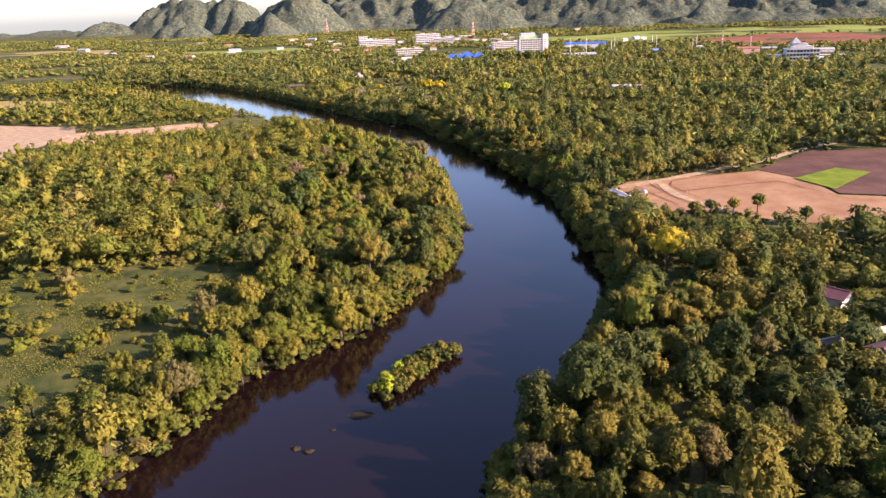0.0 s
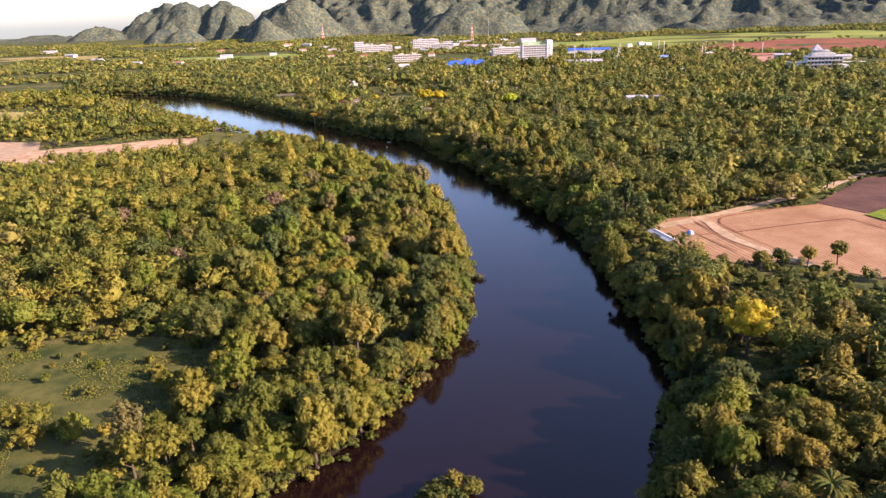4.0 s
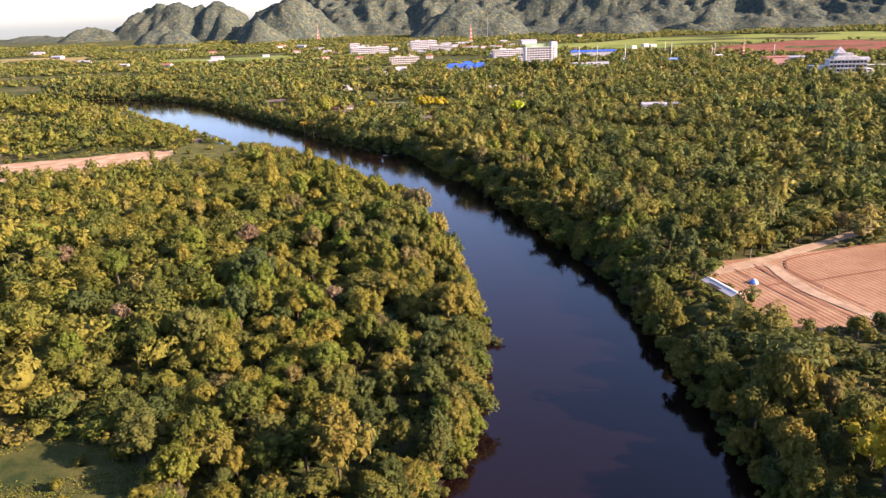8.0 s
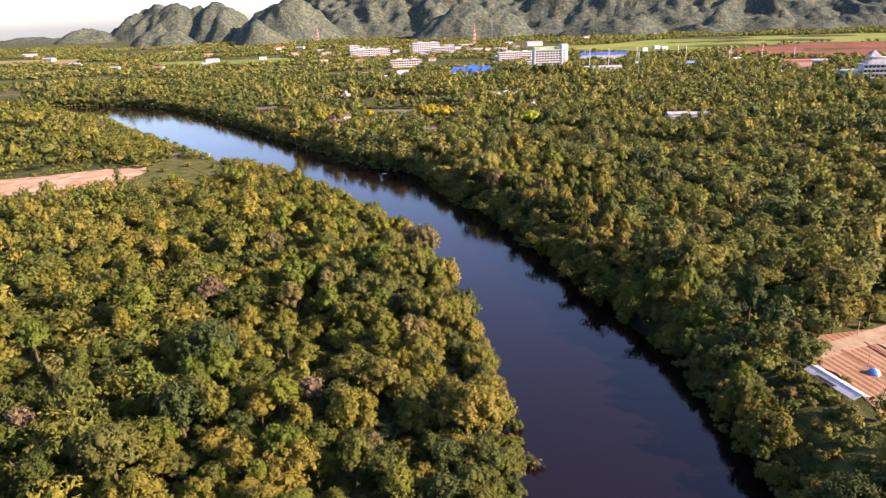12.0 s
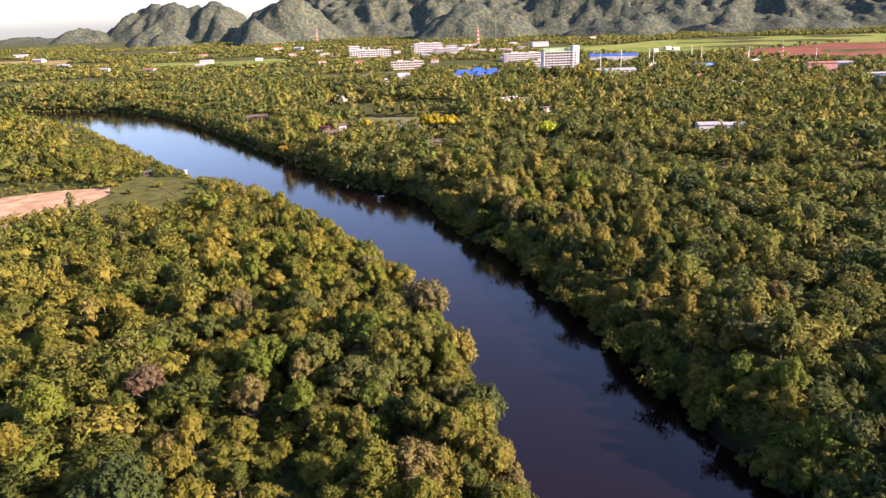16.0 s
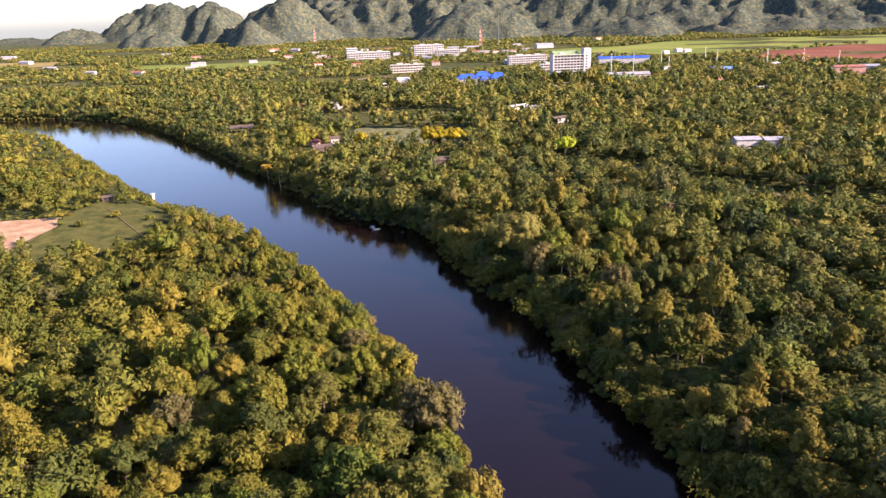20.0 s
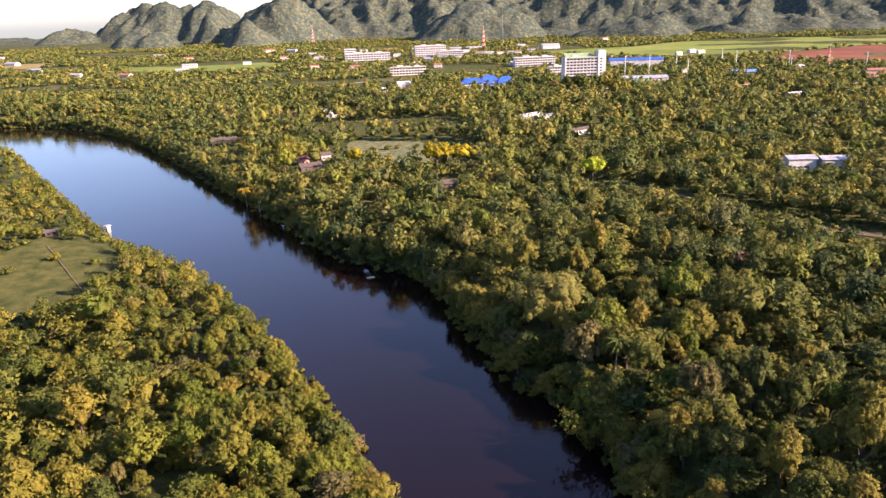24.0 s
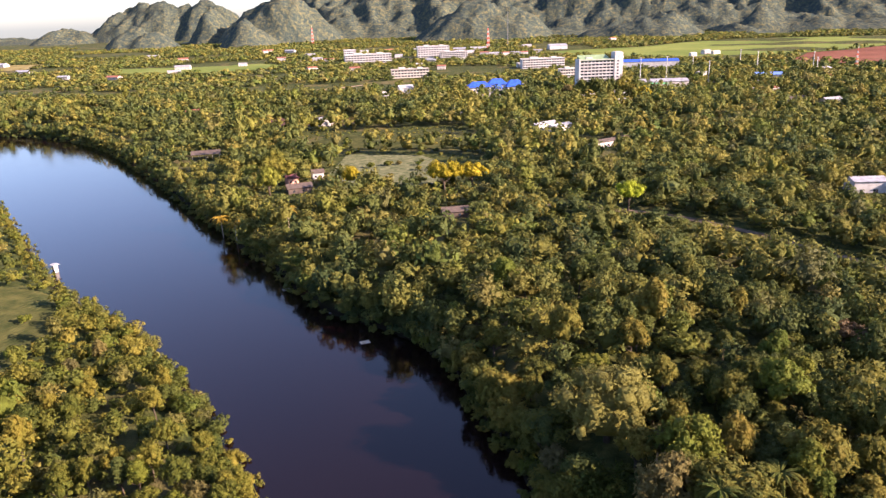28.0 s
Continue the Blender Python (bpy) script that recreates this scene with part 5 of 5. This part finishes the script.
# clearing: scattered bushes and grass tufts
def clearing():
    r = np.random.default_rng(3)
    n = 0
    while n < 110:
        x, y = r.uniform(-190, -66), r.uniform(170, 305)
        if inside(FIELDS["clear"], np.array([x]), np.array([y]))[0]:
            kind = "shrub"
            gold, green, trunk, half = PROTO[kind][n % 4]
            s = r.uniform(1.2, 3.2) if n % 4 else r.uniform(3.4, 5.2)
            e = new("clearing_bush")
            e.matrix_basis = Matrix.LocRotScale((x, y, ground_at(x, y)), Euler((0, 0, r.uniform(0, 6))), (s, s, s * r.uniform(0.8, 1.5)))
            tagged(e, "sunlit olive bush growing in the rough grass", "bush", "bushes in the clearing")
            put("crown", gold, e).location = (0, 0, 0.5)
            t = put("stem", trunk, e)
            t.scale = (0.7, 0.7, 0.28)
            n += 1
    x, y = r.uniform(-200, -60, 36000), r.uniform(165, 312, 36000)
    dens = np.array([noise.noise((a * 0.05, b * 0.09, 1.0)) for a, b in zip(x, y)])
    ok = inside(FIELDS["clear"], x, y) & (dens > -0.05)
    bx, by = r.uniform(-100, 25, 9000), r.uniform(110, 345, 9000)
    wd = terrain(bx, by)[1]
    near = (wd > 0.3) & (wd < 13) & (line_distance(BANK_L, bx, by) < 14)
    x, y = np.concatenate([x[ok], bx[near]]), np.concatenate([y[ok], by[near]])
    z = terrain(x, y)[0]
    p = np.repeat(np.stack([x, y, z + 0.3], 1), 2, 0) + r.normal(0, 0.35, (2 * len(x), 3)) * [1, 1, 0.3]
    v, q, nv = leaves(p, np.tile([0.2, -0.1, 1.0], (len(p), 1)), 0.3, r, 0.8)
    tagged(new("grass_tufts", quads_mesh("grass_tufts", v, q, M_GOLDJ, np.repeat(r.random(len(p)) * 0.8, 4))), "tufts of rough olive grass and weeds in the clearing", "grass", kind="stuff")


clearing()


single_tree(254, 1258, 8, "broadleaf_tree", M_YELLOW, "golden tree before the pale warehouses", "yellow_tree", lift=1.2)
# tall trees standing before the town's buildings
for k, (x, y, s) in enumerate(((188, 1272, 11), (203, 1268, 12), (219, 1270, 11.5), (234, 1272, 12), (250, 1276, 11), (264, 1300, 8), (176, 1290, 8), (530, 1000, 4.5), (548, 1002, 4), (566, 1000, 4.6), (585, 1004, 4.4), (604, 1012, 5), (512, 1012, 5),
                               (150, 1376, 8), (58, 1374, 7))):
    single_tree(x, y, s, "broadleaf_tree", M_GREEN, "tall dark green tree in front of a building", "town_tree", lift=1.35)

for k in range(16):
    t = k / 15
    x, y = 122 + 106 * t, 389 + 50 * t ** 1.15 + (2 if k % 2 else 0)
    single_tree(x, y, 4.0 + 0.5 * (k % 3), "broadleaf_tree" if k % 2 else "bushy_tree", M_GREEN, "tree in the row along the field track", "field_tree", lift=1.2)

for k, (x, y, s) in enumerate(((98, 357, 2.0), (101, 351, 2.3), (105, 346, 2.0), (110, 343, 2.4), (114, 348, 1.6), (96, 364, 2.2), (93, 358, 2.6), (99, 345, 2.8), (106, 338, 2.8), (114, 340, 2.2), (116, 356, 1.4), (113, 361, 1.3),
                               (110.5, 367, 1.2), (108, 372, 1.4), (118, 352, 1.5), (120, 347, 1.7), (102, 378, 1.8), (106, 381, 2.0), (112, 383, 2.0), (118, 387, 2.2), (126, 388, 1.8), (134, 391, 2.0), (143, 394, 1.9), (152, 399, 2.1), (161, 404, 1.9))):
    if inside(FIELDS["orange"], np.array([x]), np.array([y]))[0] or abs(x - 105) + 0.3 * abs(y - 358) < 4.5:
        continue
    single_tree(x, y, s, "shrub", M_GREEN, "leafy shrub beside the field shed", "field_shrub", lift=0.45)

# shrubs dotted over the open plots
pr = np.random.default_rng(31)
for key, n in (("pale", 16), ("shade", 26), ("lcrop", 5)):
    p = np.array(FIELDS[key], float)
    done = 0
    while done < n:
        x, y = pr.uniform(*np.percentile(p[:, 0], (0, 100))), pr.uniform(*np.percentile(p[:, 1], (0, 100)))
        if inside(p, np.array([x]), np.array([y]))[0]:
            single_tree(x, y, pr.uniform(1.6, 3.6), "shrub", (M_GREEN, M_GOLD)[done % 2], "leafy shrub growing in the vegetable plot", "plot_shrub", lift=0.5)
            done += 1


def snag(x, y):
    """A fallen, half-drowned bush at the water's edge."""
    r = np.random.default_rng(12)
    e = empty("fallen_bush", x, y, 0.0, 0, "dark fallen bush half sunk at the bank", "bush")
    for k in range(9):
        a, L = r.uniform(-0.9, 1.2), r.uniform(2.2, 4.6)
        p = [(-1.8, 0, 0.0), (-1.8 + math.cos(a) * L * 0.5, math.sin(a) * L * 0.5, r.uniform(0.5, 1.5)), (-1.8 + math.cos(a) * L, math.sin(a) * L, r.uniform(0.2, 1.9))]
        b = part("branch", tube(bmesh.new(), p, [0.13, 0.08, 0.03], 5), M_BARK, e)
        q = np.array(p[1]) + (np.array(p[2]) - np.array(p[1])) * r.uniform(0, 1, (34, 1)) + r.normal(0, 0.32, (34, 3))
        q[:, 2] = np.maximum(q[:, 2], 0.12)
        v, f, nv = leaves(q, np.tile([0.2, 0.0, 0.7], (34, 1)), 0.3, r)
        tagged(put("foliage", quads_mesh("foliage", v, f, M_GREEN), b), kind="stuff")


snag(25.6, 346.5)

def plant():
    x, y, z, rad, right, wd, pick, lev = scatter()
    kinds = np.searchsorted([0.22, 0.42, 0.54, 0.70, 0.80], pick)
    names = list(KINDS)
    d = near_distance(x, y) + np.abs(x - 10) * 0.25
    single = np.zeros(len(x), bool)
    for k in range(6):
        i = np.nonzero((kinds == k) & (lev == 0))[0]
        single[i[np.argsort(d[i])[:272 if k != 5 else 190]]] = True
    r = np.random.default_rng(5)
    turn = r.uniform(0, 360, len(x))
    rad = rad * np.where(right & (lev >= 1), 1.05, 1.0)
    squash = r.uniform(0.68, 1.32, len(x)) * np.where(right & (lev >= 1), 0.92, 1.0)
    # lush green growth on the peninsula's river side; its shade also put into colour
    right = right | ((wd > 0) & (wd < 24 + 32 * r.random(len(x))) & (y > 255) & (y < 500) & (x < 60) & (r.random(len(x)) < 0.88))
    for i in np.nonzero(single)[0]:
        kind = names[kinds[i]]
        gold, green, trunk, half = PROTO[kind][int(turn[i]) % 4]
        s = float(rad[i]) * (0.8 if kind == "shrub" else 1.08)
        lift = {"broadleaf_tree": 1.3, "spreading_tree": 1.2, "slender_tree": 1.5, "bushy_tree": 0.95, "young_tree": 1.35, "shrub": 0.45}[kind]
        on_isl = wd[i] < 0
        if on_isl:
            lift *= 0.6
            s *= 0.75
        elif wd[i] < 6:
            lift *= 0.72
        warm = not right[i] and not on_isl
        e = new(kind)
        e.matrix_basis = Matrix.LocRotScale((x[i], y[i], z[i]), Euler((0, 0, radians(turn[i]))), (s, s, s * float(squash[i])))
        tagged(e, ("sunlit " if warm else "dark green ") + KINDS[kind][4].replace("sunlit ", "").replace("olive", "dense" if not warm else "olive"), "tree" if kind != "shrub" else "shrub",
               "trees along the river" if kind != "shrub" else "shrubs under the trees")
        c = put("crown", gold if warm else green, e)
        c.location = (0, 0, lift)
        if kind != "shrub":
            t = put("trunk", trunk, e)
            t.scale = (1, 1, lift / 1.75)
        else:
            t = put("stem", trunk, e)
            t.scale = (0.7, 0.7, 0.28)
    for gold in (True, False):
        for level in range(4):
            vs, qs, ts, ns, base = [], [], [], [], 0
            for k, kind in enumerate(names):
                for p in range(4):
                    m = np.nonzero(~single & (lev == level) & (kinds == k) & (right != gold) & (np.arange(len(x)) % 4 == p))[0]
                    if not len(m):
                        continue
                    v, q, nv = LOD[kind][level][p]
                    s = rad[m] * (0.8 if kind == "shrub" else 1.08)
                    lift = {"broadleaf_tree": 1.3, "spreading_tree": 1.2, "slender_tree": 1.5, "bushy_tree": 0.95, "young_tree": 1.35, "shrub": 0.45}[kind]
                    if level == 3:
                        lift *= 0.55
                    c, sn = np.cos(np.radians(turn[m])), np.sin(np.radians(turn[m]))
                    vx = (v[None, :, 0] * c[:, None] - v[None, :, 1] * sn[:, None]) * s[:, None] + x[m][:, None]
                    vy = (v[None, :, 0] * sn[:, None] + v[None, :, 1] * c[:, None]) * s[:, None] + y[m][:, None]
                    vz = (v[None, :, 2] + lift) * (s * squash[m] * (0.7 if level == 3 else 1.0))[:, None] + z[m][:, None]
                    vs.append(np.stack([vx, vy, vz], 2).reshape(-1, 3))
                    ns.append(np.stack([nv[None, :, 0] * c[:, None] - nv[None, :, 1] * sn[:, None], nv[None, :, 0] * sn[:, None] + nv[None, :, 1] * c[:, None], np.tile(nv[:, 2], (len(m), 1))], 2).reshape(-1, 3))
                    qs.append((q[None] + (base + np.arange(len(m)) * len(v))[:, None, None]).reshape(-1, 4))
                    ts.append(np.repeat(r.random(len(m)), len(v)))
                    base += len(m) * len(v)
            if vs:
                nm = ("river_woods", "woods", "far_woods", "distant_woods")[level]
                o = new(nm, quads_mesh(nm, np.vstack(vs), np.vstack(qs), M_GOLDJ if gold else M_GREENJ, np.concatenate(ts), normals=np.vstack(ns)))
                tagged(o, ("sunlit olive " if gold else "dark green ") + "mixed woodland canopy over the plain", "woods", kind="stuff")


plant()
